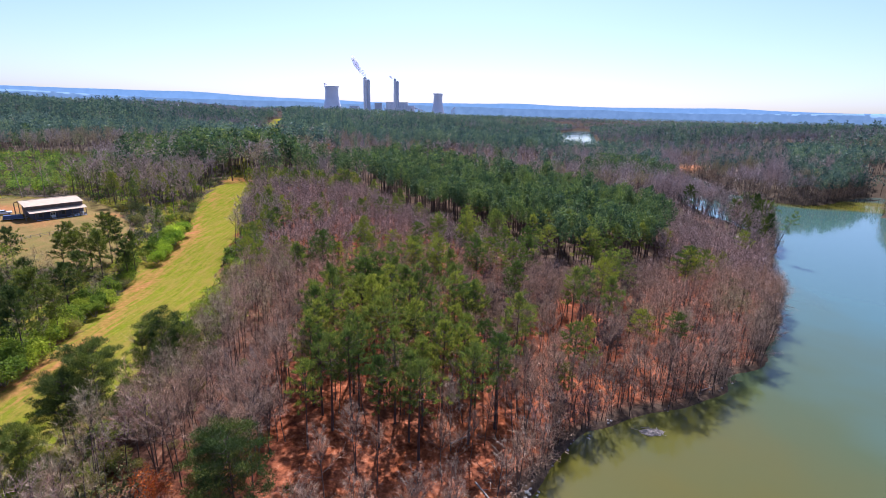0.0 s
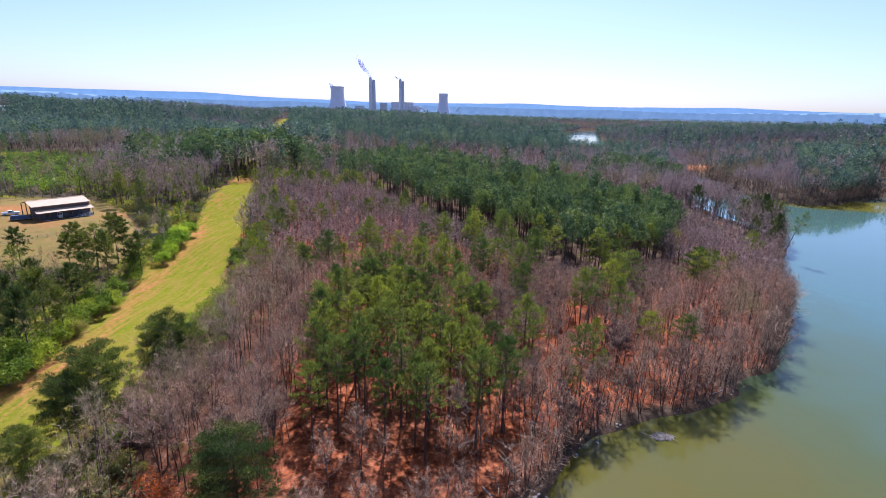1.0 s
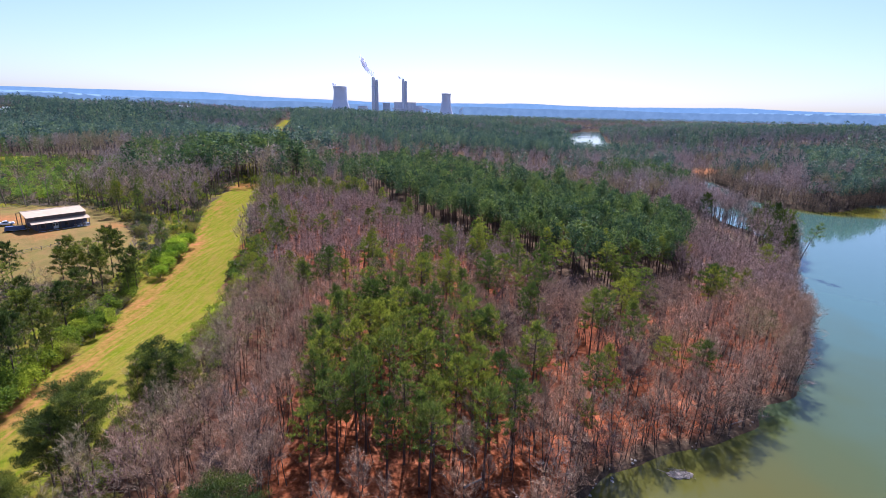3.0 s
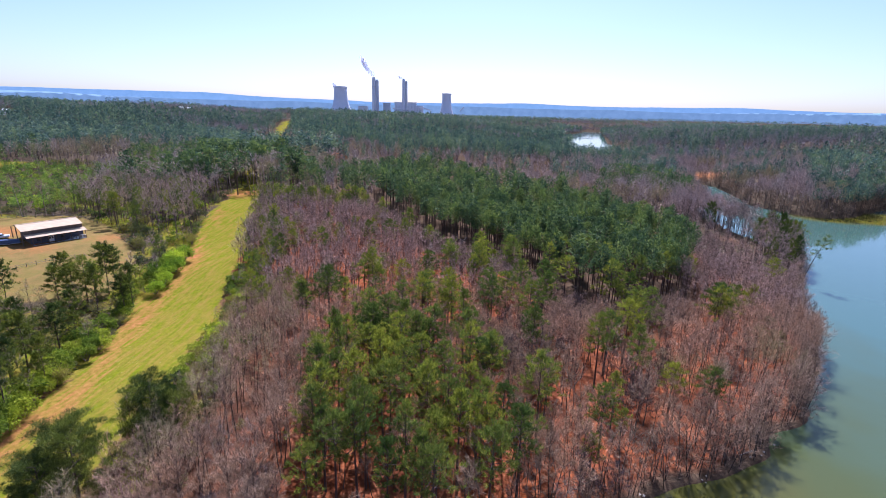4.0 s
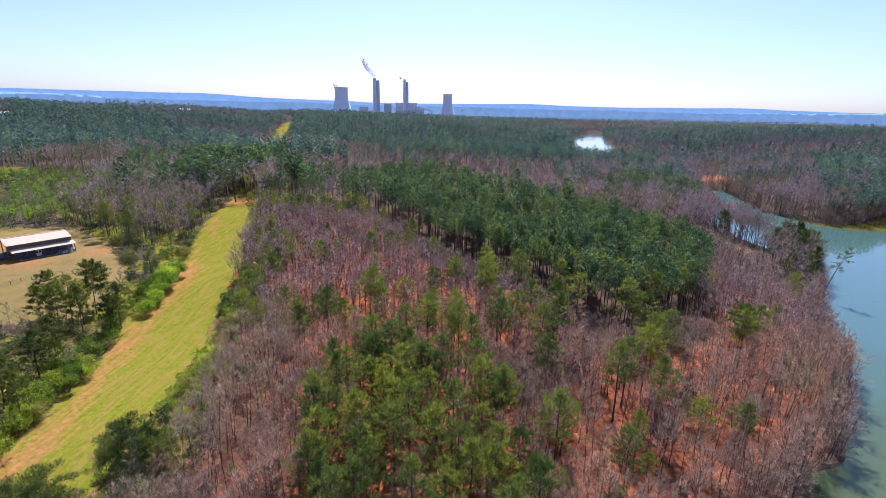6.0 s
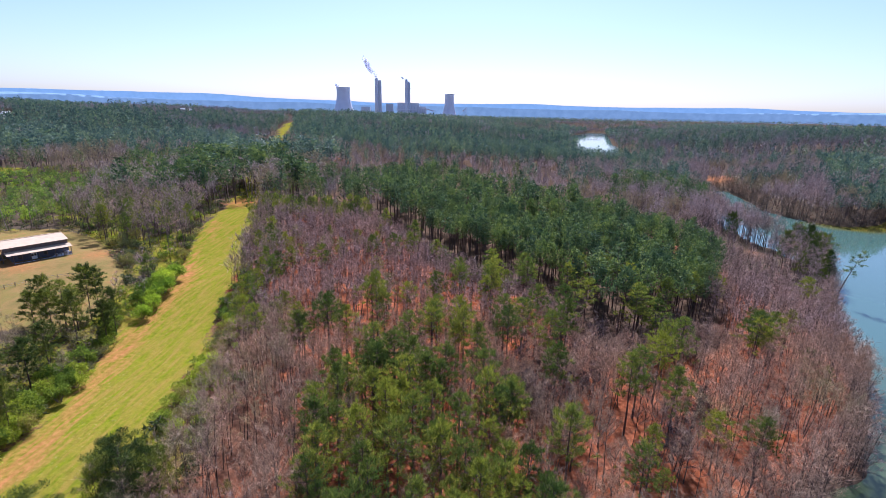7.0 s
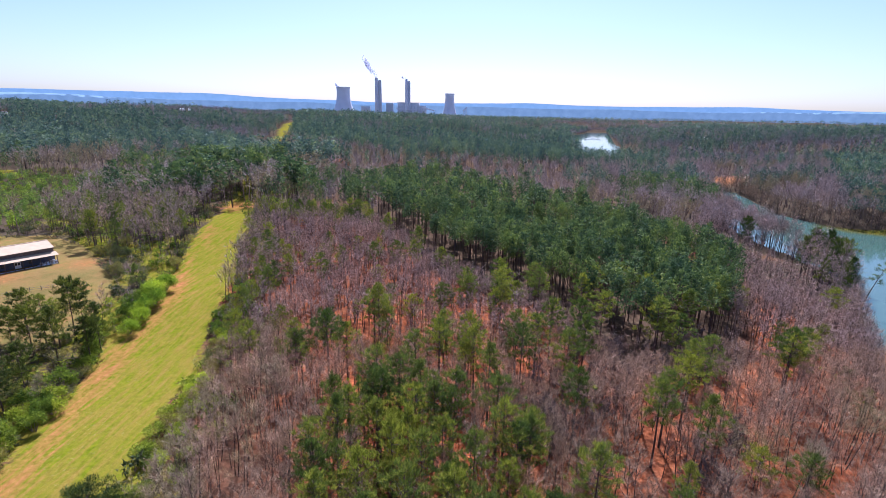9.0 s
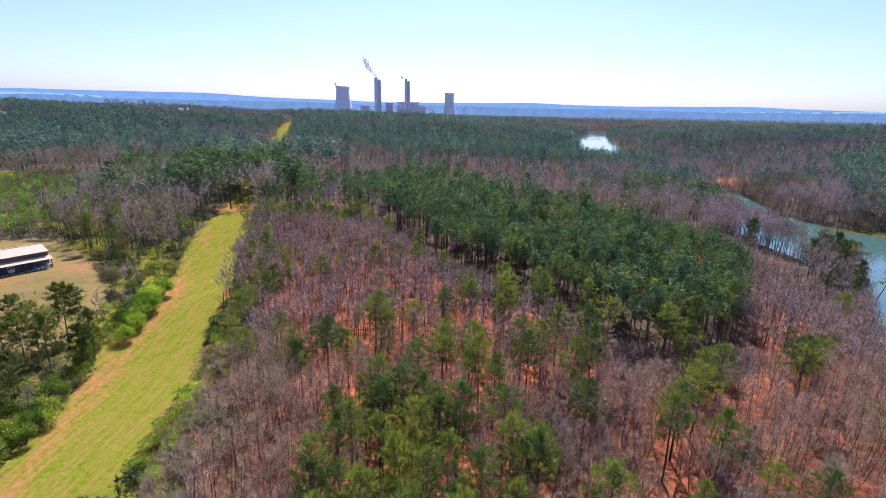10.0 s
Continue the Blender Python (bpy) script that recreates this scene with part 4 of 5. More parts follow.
    rim &= (np.hypot(ex - 152, ey - 211) > 7) & ~((np.hypot(ex - 13, ey - 59) < 9) & (r.uniform(size=len(ex)) < 0.7))
    ex, ey = ex[rim], ey[rim]
    eh = np.where(ey < 262, r.uniform(0.5, 1.15, len(ex)), r.uniform(0.5, 1.0, len(ex)))
    eh = np.where(ex > 235, r.uniform(0.7, 1.35, len(ex)), eh)
    brush_row = np.stack([ex, ey, height(ex, ey) - 0.2, r.uniform(0, 6.28, len(ex)), eh * 1.2, eh], 1)
    rims = [bare_shape(160 + s, 11, 2.9, 10, 4, 6, 0.045, 3, 0.12) for s in range(4)]
    scatter(rims, r.integers(0, 4, len(ex)), brush_row, "shore_brush", [BARK_NEAR, TWIG_NEAR], "twiggy grey-brown brush overhanging the lake shore", "brush")
    B = B[np.argsort(np.hypot(B[:, 0] - 10, B[:, 1] - 70))]
    pale = r.uniform(size=len(B)) < 0.06
    mesh_b = [split_parts(a, ("trunk", "crown"), (BARK_NEAR, TWIG_NEAR), "_bare_%d" % i) for i, a in enumerate(bares_n)]
    mesh_p = [split_parts(a, ("trunk", "crown"), (BARK_NEAR, TWIG_PALE), "_pale_%d" % i) for i, a in enumerate(pale_n)]
    for i in range(min(295, len(B))):
        x, y, z, a, h = B[i]
        m = Matrix.LocRotScale((x, y, z), Euler((r.normal() * 0.04, r.normal() * 0.04, a)), (h / 14, h / 14, h / 14))
        if pale[i]:
            k = int(r.integers(0, len(mesh_p)))
            plant(masters, ("pale", k), mesh_p[k], "bare_tree", "leafless hardwood with pale grey spreading twigs", "bare tree", "leafless trees of the near woods", m)
        else:
            k = int(r.integers(0, len(mesh_b)))
            plant(masters, ("bare", k), mesh_b[k], "bare_tree", "leafless hardwood with brown twigs above red leaf litter", "bare tree", "leafless trees of the near woods", m)
    C = B[295:]
    c = np.stack([C[:, 0], C[:, 1], C[:, 2], C[:, 3], C[:, 4] / 14, C[:, 4] / 14], 1)
    close = C[:, 1] < 150
    lite = [bare_shape(140 + s, 14, sp, 12, 5, 10, 0.036, 4, 0.46) for s, sp in enumerate((3.1, 3.6, 2.7, 3.9))]
    fresh = (C[:, 0] < -36) & (r.uniform(size=len(C)) < 0.5)
    bud = close & (left_grove(C[:, 0], C[:, 1]) | fresh | (patchy(C[:, 0], C[:, 1] + 40, 22) > 0.75))
    scatter(lite, r.integers(0, 4, bud.sum()), c[bud], "budding_woods", [BARK_NEAR, TWIG_BUD], "olive-tinged budding hardwoods near the mown strip", "bare trees")
    close &= ~bud
    scatter(lite, r.integers(0, 4, close.sum()), c[close], "bare_woods", [BARK_NEAR, TWIG], "leafless grey-brown hardwoods on red leaf litter", "bare trees")
    back = C[:, 1] >= 150
    scatter(bares_m, r.integers(0, 4, back.sum()), c[back], "bare_woods", [BARK_NEAR, TWIG_DULL], "leafless grey-brown hardwoods farther back", "bare trees")

    # dark tangled crowns of vines and young hardwoods between the pines, shade included in the twig colour
    spots = ((13, 129), (15, 122), (28, 144), (38, 151), (29, 128), (42, 107), (26, 80), (16, 116), (46, 144), (58, 150), (64, 156), (-30, 72), (-33, 66), (31, 136), (52, 118), (20, 136))
    px, py = np.array([(x + r.normal() * 1.8, y + r.normal() * 1.8) for x, y in spots for _ in range(4)]).T
    k = r.uniform(0.5, 0.85, len(px))
    row = np.stack([px, py, height(px, py) - 0.1, r.uniform(0, 6.28, len(px)), k * 1.25, k], 1)
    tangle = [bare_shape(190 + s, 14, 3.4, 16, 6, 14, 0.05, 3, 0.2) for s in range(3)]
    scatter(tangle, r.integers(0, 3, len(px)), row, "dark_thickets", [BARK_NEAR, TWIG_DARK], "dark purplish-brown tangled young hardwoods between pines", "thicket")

    # slender tall trees that veil the inlet
    px, py = jittered(140, 222, 246, 450, 3.4, r)
    d = water_distance(px, py)
    keep = (d > 0.4) & (d < 16) & (px < 178 + 0.28 * np.maximum(py - 330, 0)) & ~open_ground(px, py)
    px, py = px[keep], py[keep]
    k = r.uniform(1.05, 1.6, len(px))
    row = np.stack([px, py, height(px, py) - 0.1, r.uniform(0, 6.28, len(px)), k * 0.9, k], 1)
    scatter(bares_m, r.integers(0, 4, len(px)), row, "inlet_trees", [BARK_NEAR, TWIG_DULL], "tall slender leafless trees along the narrow inlet", "bare trees")

    # scrub under and beside the western trees
    scrub = [bush_shape(180 + s, 1.8, 2.6, 5, 18, 0.5) for s in range(4)]
    px, py = jittered(-330, -40, 45, 400, 4.2, r)
    sd = cut_side(px, py)
    edge = ((sd < 0) & (np.abs(sd + 15) < 4)) | ((sd > 0) & (sd > cut_half(py) + 2.0) & (sd < cut_half(py) + 15 + 5 * patchy(px, py, 12)))
    keep = in_view(px, py) & ~open_ground(px, py) & ((left_grove(px, py) | edge & (py < 300)) | ((px < -115) & (py > 190) & (r.uniform(size=len(px)) < 0.75)))
    px, py = px[keep], py[keep]
    k = r.uniform(0.5, 1.25, len(px))
    row = np.stack([px, py, height(px, py) - 0.1, r.uniform(0, 6.28, len(px)), k, k * r.uniform(0.7, 1.2, len(px))], 1)
    lush = patchy(px, py + 300, 20) + r.uniform(-0.4, 0.4, len(px)) + 0.45 * (cut_side(px, py) > 0) > 0.35
    scatter(scrub, r.integers(0, 4, lush.sum()), row[lush], "green_scrub", [BARK, LEAF], "fresh green scrub under the trees beside the strip", "scrub")
    scatter(scrub, r.integers(0, 4, (~lush).sum()), row[~lush], "olive_scrub", [BARK, OLIVE], "dull olive scrub under the western trees", "scrub")

    # woods at middle distance
    for x1, y0, y1, step, ps, bs, far in ((480, 120, 400, 7.0, pines_k, bares_m, ""), (760, 400, 680, 9.0, pines_l, bares_l, "more distant ")):
        px, py = jittered(-x1, x1, y0, y1, step, r)
        qx, qy = jittered(120, 420, y0, min(y1, 560), 10.0, r)
        ux, uy = jittered(236, 430, y0, min(y1, 600), 6.2, r)
        extra = (np.arange(len(px) + len(qx) + len(ux)) >= len(px)) & (np.arange(len(px) + len(qx) + len(ux)) < len(px) + len(qx))
        px, py = np.concatenate([px, qx, ux]), np.concatenate([py, qy, uy])
        keep = in_view(px, py, 30) & ~open_ground(px, py) & ~((px > -190) & (px < 260) & (py < 275))
        px, py, extra = px[keep], py[keep], extra[keep]
        is_pine = (r.uniform(size=len(px)) < pine_share(px, py)) & ~extra
        tall = (px > 120) & (py < 560)
        h = np.where(is_pine, r.uniform(17, 26, len(px)), np.where(tall, r.uniform(15, 22, len(px)), r.uniform(14, 21, len(px)))) * (1.0 - 0.15 * low_bank(px, py)) * np.where((px < -95) & (px > -190) & (py > 285) & (py < 480), 1.25, 1.0)
        fat = r.uniform(0.85, 1.3, len(px)) * np.where((edge_distance(px, py, BELT) < 0) | (px < -95) & (px > -190) & (py > 285) & (py < 480), 1.35, 1.0)
        row = np.stack([px, py, height(px, py), r.uniform(0, 6.28, len(px)), h / np.where(is_pine, 20, 14) * fat, h / np.where(is_pine, 20, 14)], 1)
        young = is_pine & (edge_distance(px, py, YOUNG) < 0)
        row[young, 4:5] *= 0.55
        row[young, 5:6] *= 0.34
        full = is_pine & ~young & (r.uniform(size=len(px)) < 0.9)
        east = full & (px > 190)
        full &= ~east
        scatter(ps, r.integers(0, 4, full.sum()), row[full], "pine_woods", [BARK_PINE, NEEDLE_HAZED if far else NEEDLE_STAND], far + "dark green pine woods beyond the clearing", "pine trees")
        scatter(ps, r.integers(0, 4, east.sum()), row[east], "pine_woods", [BARK_PINE, NEEDLE_HAZED], far + "dark pines tinted with haze blue on the lake's far bank", "pine trees")
        if young.any():
            scatter(ps, r.integers(0, 4, young.sum()), row[young], "young_pines", [BARK_PINE, NEEDLE_YOUNG], "bright green young pines behind the barn field", "pine trees")
        bud = ~is_pine & (patchy(px + 90, py, 45) + 0.5 * (px < -100) > 0.55)
        grey = ~is_pine & ~bud
        scatter(bs, r.integers(0, 4, grey.sum()), row[grey], "hardwood_woods", [BARK, TWIG_GREY], far + "leafless purplish-grey hardwood stands between pines", "bare trees")
        scatter(bs, r.integers(0, 4, bud.sum()), row[bud], "budding_woods", [BARK, TWIG_BUD], far + "olive-tinged budding hardwoods among the grey ones", "bare trees")

    # far woods
    for x1, y0, y1, step, grow, tag in ((1400, 680, 1250, 9.0, 1.0, ""), (2200, 1250, 2100, 13.0, 1.2, "more distant "), (2900, 2100, 2900, 22.0, 1.4, "distant "), (4300, 2900, 4250, 38.0, 1.6, "farthest ")):
        px, py = jittered(-x1, x1, y0, y1, step, r)
        qx, qy = jittered(380, 760, max(y0, 1600), min(y1, 2500), step * 0.8, r)
        px, py = np.concatenate([px, qx]), np.concatenate([py, qy])
        keep = in_view(px, py, 60) & ~open_ground(px, py)
        px, py = px[keep], py[keep]
        is_pine = r.uniform(size=len(px)) < pine_share(px, py)
        s = r.triangular(0.55, 0.9, 1.5, len(px)) * (1.0 + 0.16 * np.clip(patchy(px + 70, py, 130), -1, 1.5)) * (1.18 - 0.25 * smooth(py, 800, 1700)) * (1.0 - 0.62 * low_bank(px, py))
        row = np.stack([px, py, height(px, py), r.uniform(0, 6.28, len(px)), s * grow * 1.1, s * (1.0 if y0 < 1400 else 0.85)], 1)
        scatter(pines_f if y0 < 1200 else pines_g, r.integers(0, 4, is_pine.sum()), row[is_pine], "far_pine_woods", [BARK_PINE, NEEDLE_HAZED], tag + "unbroken dark pine woods reaching the horizon", "pine trees")
        scatter(bares_f, r.integers(0, 4, (~is_pine).sum()), row[~is_pine], "far_hardwoods", [BARK, TWIG_HAZED], tag + "grey leafless woods mixed with the pines", "bare trees")
    return masters


make_woods()


# ---- distance ----
def ridge(name, radius, heights, mat, seed, label):
    r = np.random.default_rng(seed)
    n = 260
    az = np.linspace(-1.05, 1.05, n)
    f = np.interp(az, np.linspace(-1.05, 1.05, len(heights)), heights)
    bump = sum(np.sin(az * k * 4 + r.uniform(0, 6)) / k for k in (2, 3, 5, 8, 13)) * 14.0 + r.normal(size=n) * 0.5
    top = f + bump
    x, y = np.sin(az), np.cos(az)
    v = np.concatenate([np.stack([x * radius, y * radius, np.full(n, -40.0)], 1), np.stack([x * (radius + 40), y * (radius + 40), top], 1),
                        np.stack([x * (radius + 160), y * (radius + 160), np.full(n, -40.0)], 1)])
    i = np.arange(n - 1)
    t = [np.stack(q, 1) for q in ((i, i + 1, i + n + 1), (i, i + n + 1, i + n), (i + n, i + n + 1, i + 2 * n + 1), (i + n, i + 2 * n + 1, i + 2 * n))]
    tagged(new(name, raw_mesh(name, v, np.concatenate(t), [mat])), label, "hills", kind="structure")


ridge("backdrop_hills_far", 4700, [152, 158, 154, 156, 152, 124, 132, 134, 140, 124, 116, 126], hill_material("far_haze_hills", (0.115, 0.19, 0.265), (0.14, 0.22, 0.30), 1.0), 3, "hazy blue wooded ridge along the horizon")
ridge("backdrop_hills_near", 4500, [128, 132, 120, 108, 102, 95, 108, 100, 96, 104], hill_material("near_haze_hills", (0.100, 0.155, 0.205), (0.130, 0.190, 0.245), 0.9), 8, "darker haze-blue wooded ridge before the horizon")



# ---- power station ----
def cooling_tower(x, y, base_z, h, r0, label):
    ob = thing("cooling_tower", pose(x, y, base_z), label, "cooling tower", "cooling towers")
    n, k = 48, 14
    bm = bmesh.new()
    rings = []
    for inner in (0, 1):
        for i in range(k + 1):
            u = i / k
            rr = r0 * (0.60 + 0.40 * ((u - 0.80) / 0.80) ** 2 if u < 0.8 else 0.60 + 0.05 * ((u - 0.8) / 0.2) ** 2) - 1.2 * inner
            rings.append([bm.verts.new((rr * math.cos(a), rr * math.sin(a), h * (0.06 + 0.94 * u))) for a in (j * 2 * math.pi / n for j in range(n))])
    for a, b in [(i, i + 1) for i in range(k)] + [(i + 1, i) for i in range(k + 1, 2 * k + 1)] + [(k, 2 * k + 1)]:
        for j in range(n):
            bm.faces.new((rings[a][j], rings[a][(j + 1) % n], rings[b][(j + 1) % n], rings[b][j]))
    for f in bm.faces:
        f.smooth = True
    part("shell", bm, CONCRETE, ob)
    bm = bmesh.new()
    bmesh.ops.create_cone(bm, segments=n, radius1=r0 * 0.672, radius2=r0 * 0.672, depth=h * 0.02, matrix=Matrix.Translation((0, 0, h * 0.985)))
    part("rim", bm, CONCRETE_DARK, ob, "dark stained concrete rim")
    for j in range(18):
        a = j * 2 * math.pi / 18
        bm = bmesh.new()
        rod(bm, (r0 * 1.04 * math.cos(a), r0 * 1.04 * math.sin(a), 0), (r0 * math.cos(a), r0 * math.sin(a), h * 0.07), 1.4, 1.2, 6)
        part("column", bm, CONCRETE, ob)


def chimney(x, y, base_z, h, r0, flues, label):
    ob = thing("chimney", pose(x, y, base_z), label, "chimney", "power station chimneys")
    for i in range(flues):
        dx, dy = (i - (flues - 1) / 2) * r0 * 1.75, 8 * (i % 2)
        bm = bmesh.new()
        rod(bm, (dx, dy, 0), (dx, dy, h * (0.98 - 0.06 * i)), r0 * 1.12, r0 * 0.95, 28)
        shell = part("shell", bm, CONCRETE_DARK if i % 2 else CONCRETE, ob)
        for z in (0.55, 0.75):
            bm = bmesh.new()
            rod(bm, (dx, dy, h * z), (dx, dy, h * z + 2.0), r0 * 1.16, r0 * 1.16, 28)
            part("platform", bm, CONCRETE_DARK, shell, "dark service platform ring")
        bm = bmesh.new()
        rod(bm, (dx, dy, h * (0.97 - 0.06 * i)), (dx, dy, h * (1.005 - 0.06 * i)), r0 * 0.72, r0 * 0.72, 20)
        part("flue", bm, CONCRETE_DARK, ob, "dark flue mouth")


def block(name, x, y, z, w, d, h, mat, label, category="building", bands=0):
    ob = thing(name, pose(x, y, z), label, category)
    bm = bmesh.new()
    box(bm, -w / 2, -d / 2, 0, w / 2, d / 2, h, 0.6)
    part("wall", bm, mat, ob)
    bm = bmesh.new()
    box(bm, -w / 2 - 1, -d / 2 - 1, h, w / 2 + 1, d / 2 + 1, h + 3)
    part("roof", bm, CONCRETE_DARK, ob, "flat grey roof edge")
    for i in range(bands):
        bm = bmesh.new()
        box(bm, -w / 2 + w * (i + 0.3) / bands, -d / 2 - 1, h * 0.25, -w / 2 + w * (i + 0.7) / bands, -d / 2 + 1, h * 0.75)
        part("panel", bm, CONCRETE_DARK, ob)
    return ob


PLANT_Z = 22.0

cooling_tower(-1017, 4400, PLANT_Z, 222, 92, "pale concrete hyperbolic cooling tower giving off faint steam")
cooling_tower(-97, 4420, PLANT_Z, 185, 63, "smaller-looking concrete cooling tower beyond the woods")
chimney(-714, 4400, PLANT_Z, 302, 15, 2, "tall twin concrete power station chimney with steam plume")
chimney(-460, 4410, PLANT_Z, 296, 12, 2, "tall slender twin concrete power station chimney")
block("boiler_house", -455, 4450, PLANT_Z, 190, 60, 102, CLADDING, "large grey boiler house between the chimneys", bands=7)
block("turbine_hall", -620, 4440, PLANT_Z, 60, 40, 92, CONCRETE_DARK, "grey turbine hall beside the tall chimney", bands=3)
block("ash_silo_building", -830, 4440, PLANT_Z, 80, 40, 62, CLADDING, "low grey service building beside the cooling tower", bands=4)
block("precipitator_house", -330, 4430, PLANT_Z, 60, 40, 74, CLADDING, "grey filter building beside the boiler house", bands=3)


def conveyor(x0, z0, x1, z1, y):
    ob = thing("coal_conveyor", pose(x0, y, PLANT_Z), "sloping enclosed coal conveyor on steel legs", "conveyor")
    bm = bmesh.new()
    dx, dz = x1 - x0, z1 - z0
    hull(bm, [(0, -4, z0), (dx, -4, z0 + dz), (dx, -4, z0 + dz + 8), (0, -4, z0 + 8), (0, 4, z0), (dx, 4, z0 + dz), (dx, 4, z0 + dz + 8), (0, 4, z0 + 8)])
    part("gallery", bm, CONCRETE, ob)
    for i in range(4):
        f = (i + 0.5) / 4
        bm = bmesh.new()
        box(bm, dx * f - 1, -2, 0, dx * f + 1, 2, z0 + dz * f)
        part("leg", bm, CONCRETE_DARK, ob)


conveyor(-225, 36, -330, 62, 4380)
conveyor(-380, 44, -560, 46, 4370)
conveyor(20, 40, 55, 72, 4400)


def plume(x, y, z, top_x, top_z, r0, r1, seed, label):
    """Drifting steam, thin enough to see through: overlapping soft puffs in one mesh."""
    r = np.random.default_rng(seed)
    bm = bmesh.new()
    for i in range(9):
        u = i / 8
        rad = r0 + (r1 - r0) * math.sin(u * 2.6) * r.uniform(0.7, 1.2)
        c = (x + (top_x - x) * u + 6 * math.sin(9 * u), y, z + (top_z - z) * u)
        bmesh.ops.create_icosphere(bm, subdivisions=2, radius=rad, matrix=Matrix.LocRotScale(c, Euler((0, 0.5, u * 5)), (1.0, 0.5, 1.7)))
    for v in bm.verts:
        n = noise.noise(v.co * 0.06)
        v.co += v.normal * 5 * n
    for f in bm.faces:
        f.smooth = True
    me = bpy.data.meshes.new("steam_plume")
    bm.to_mesh(me)
    bm.free()
    me.materials.append(STEAM)
    tagged(new("steam_plume", me), label, "steam")


STEAM = plume_material()
plume(-726, 4400, 332, -838, 478, 8, 24, 1, "thin lilac steam plume drifting from the chimney top")
plume(-470, 4410, 322, -520, 334, 3, 6, 2, "wisp of steam at the slender chimney top")
plume(-1060, 4400, 250, -1085, 268, 4, 9, 3, "faint steam over the cooling tower rim")


def small_house(x, y, w, d, h, turn, label):
    ob = thing("house", pose(x, y, ground_at(x, y), 0, 0, turn), label, "house", "far houses")
    bm = bmesh.new()
    box(bm, -w / 2, -d / 2, -1, w / 2, d / 2, h)
    part("wall", bm, WHITE, ob)
    bm = bmesh.new()
    hull(bm, [(-w / 2 - .5, -d / 2 - .6, h), (-w / 2 - .5, 0, h + d * .35), (-w / 2 - .5, 0.1, h + d * .35), (-w / 2 - .5, d / 2 + .6, h),
              (w / 2 + .5, -d / 2 - .6, h), (w / 2 + .5, 0, h + d * .35), (w / 2 + .5, 0.1, h + d * .35), (w / 2 + .5, d / 2 + .6, h)])
    part("roof", bm, CONCRETE, ob, "pale sheet roof")
    for i in (-1, 1):
        bm = bmesh.new()
        box(bm, i * w * .25 - .8, -d / 2 - .06, 1, i * w * .25 + .8, -d / 2 + .06, 2.6)
        part("window", bm, GLASS_DARK, ob, "dark window")


# ---- barn and its field ----
def corrugated(bm, a, b, c, d, ribs, rise):
    """A ribbed roof sheet with thickness: corners a, b along the low edge, c, d along the high one (c over b)."""
    a, b, c, d = (Vector(p) for p in (a, b, c, d))
    nrm = (b - a).cross(d - a).normalized()
    n = ribs * 4
    lo, hi, lo2, hi2 = [], [], [], []
    for i in range(n + 1):
        u = i / n
        k = rise if i % 4 == 0 else 0.0
        p, q = a.lerp(b, u) + nrm * k, d.lerp(c, u) + nrm * k
        lo.append(bm.verts.new(p)), hi.append(bm.verts.new(q))
        lo2.append(bm.verts.new(p - nrm * 0.08)), hi2.append(bm.verts.new(q - nrm * 0.08))
    for i in range(n):
        bm.faces.new((lo[i], lo[i + 1], hi[i + 1], hi[i]))
        bm.faces.new((lo2[i + 1], lo2[i], hi2[i], hi2[i + 1]))
        bm.faces.new((lo2[i], lo2[i + 1], lo[i + 1], lo[i]))
        bm.faces.new((hi[i], hi[i + 1], hi2[i + 1], hi2[i]))
    bm.faces.new((lo[0], hi[0], hi2[0], lo2[0]))
    bm.faces.new((hi[n], lo[n], lo2[n], hi2[n]))


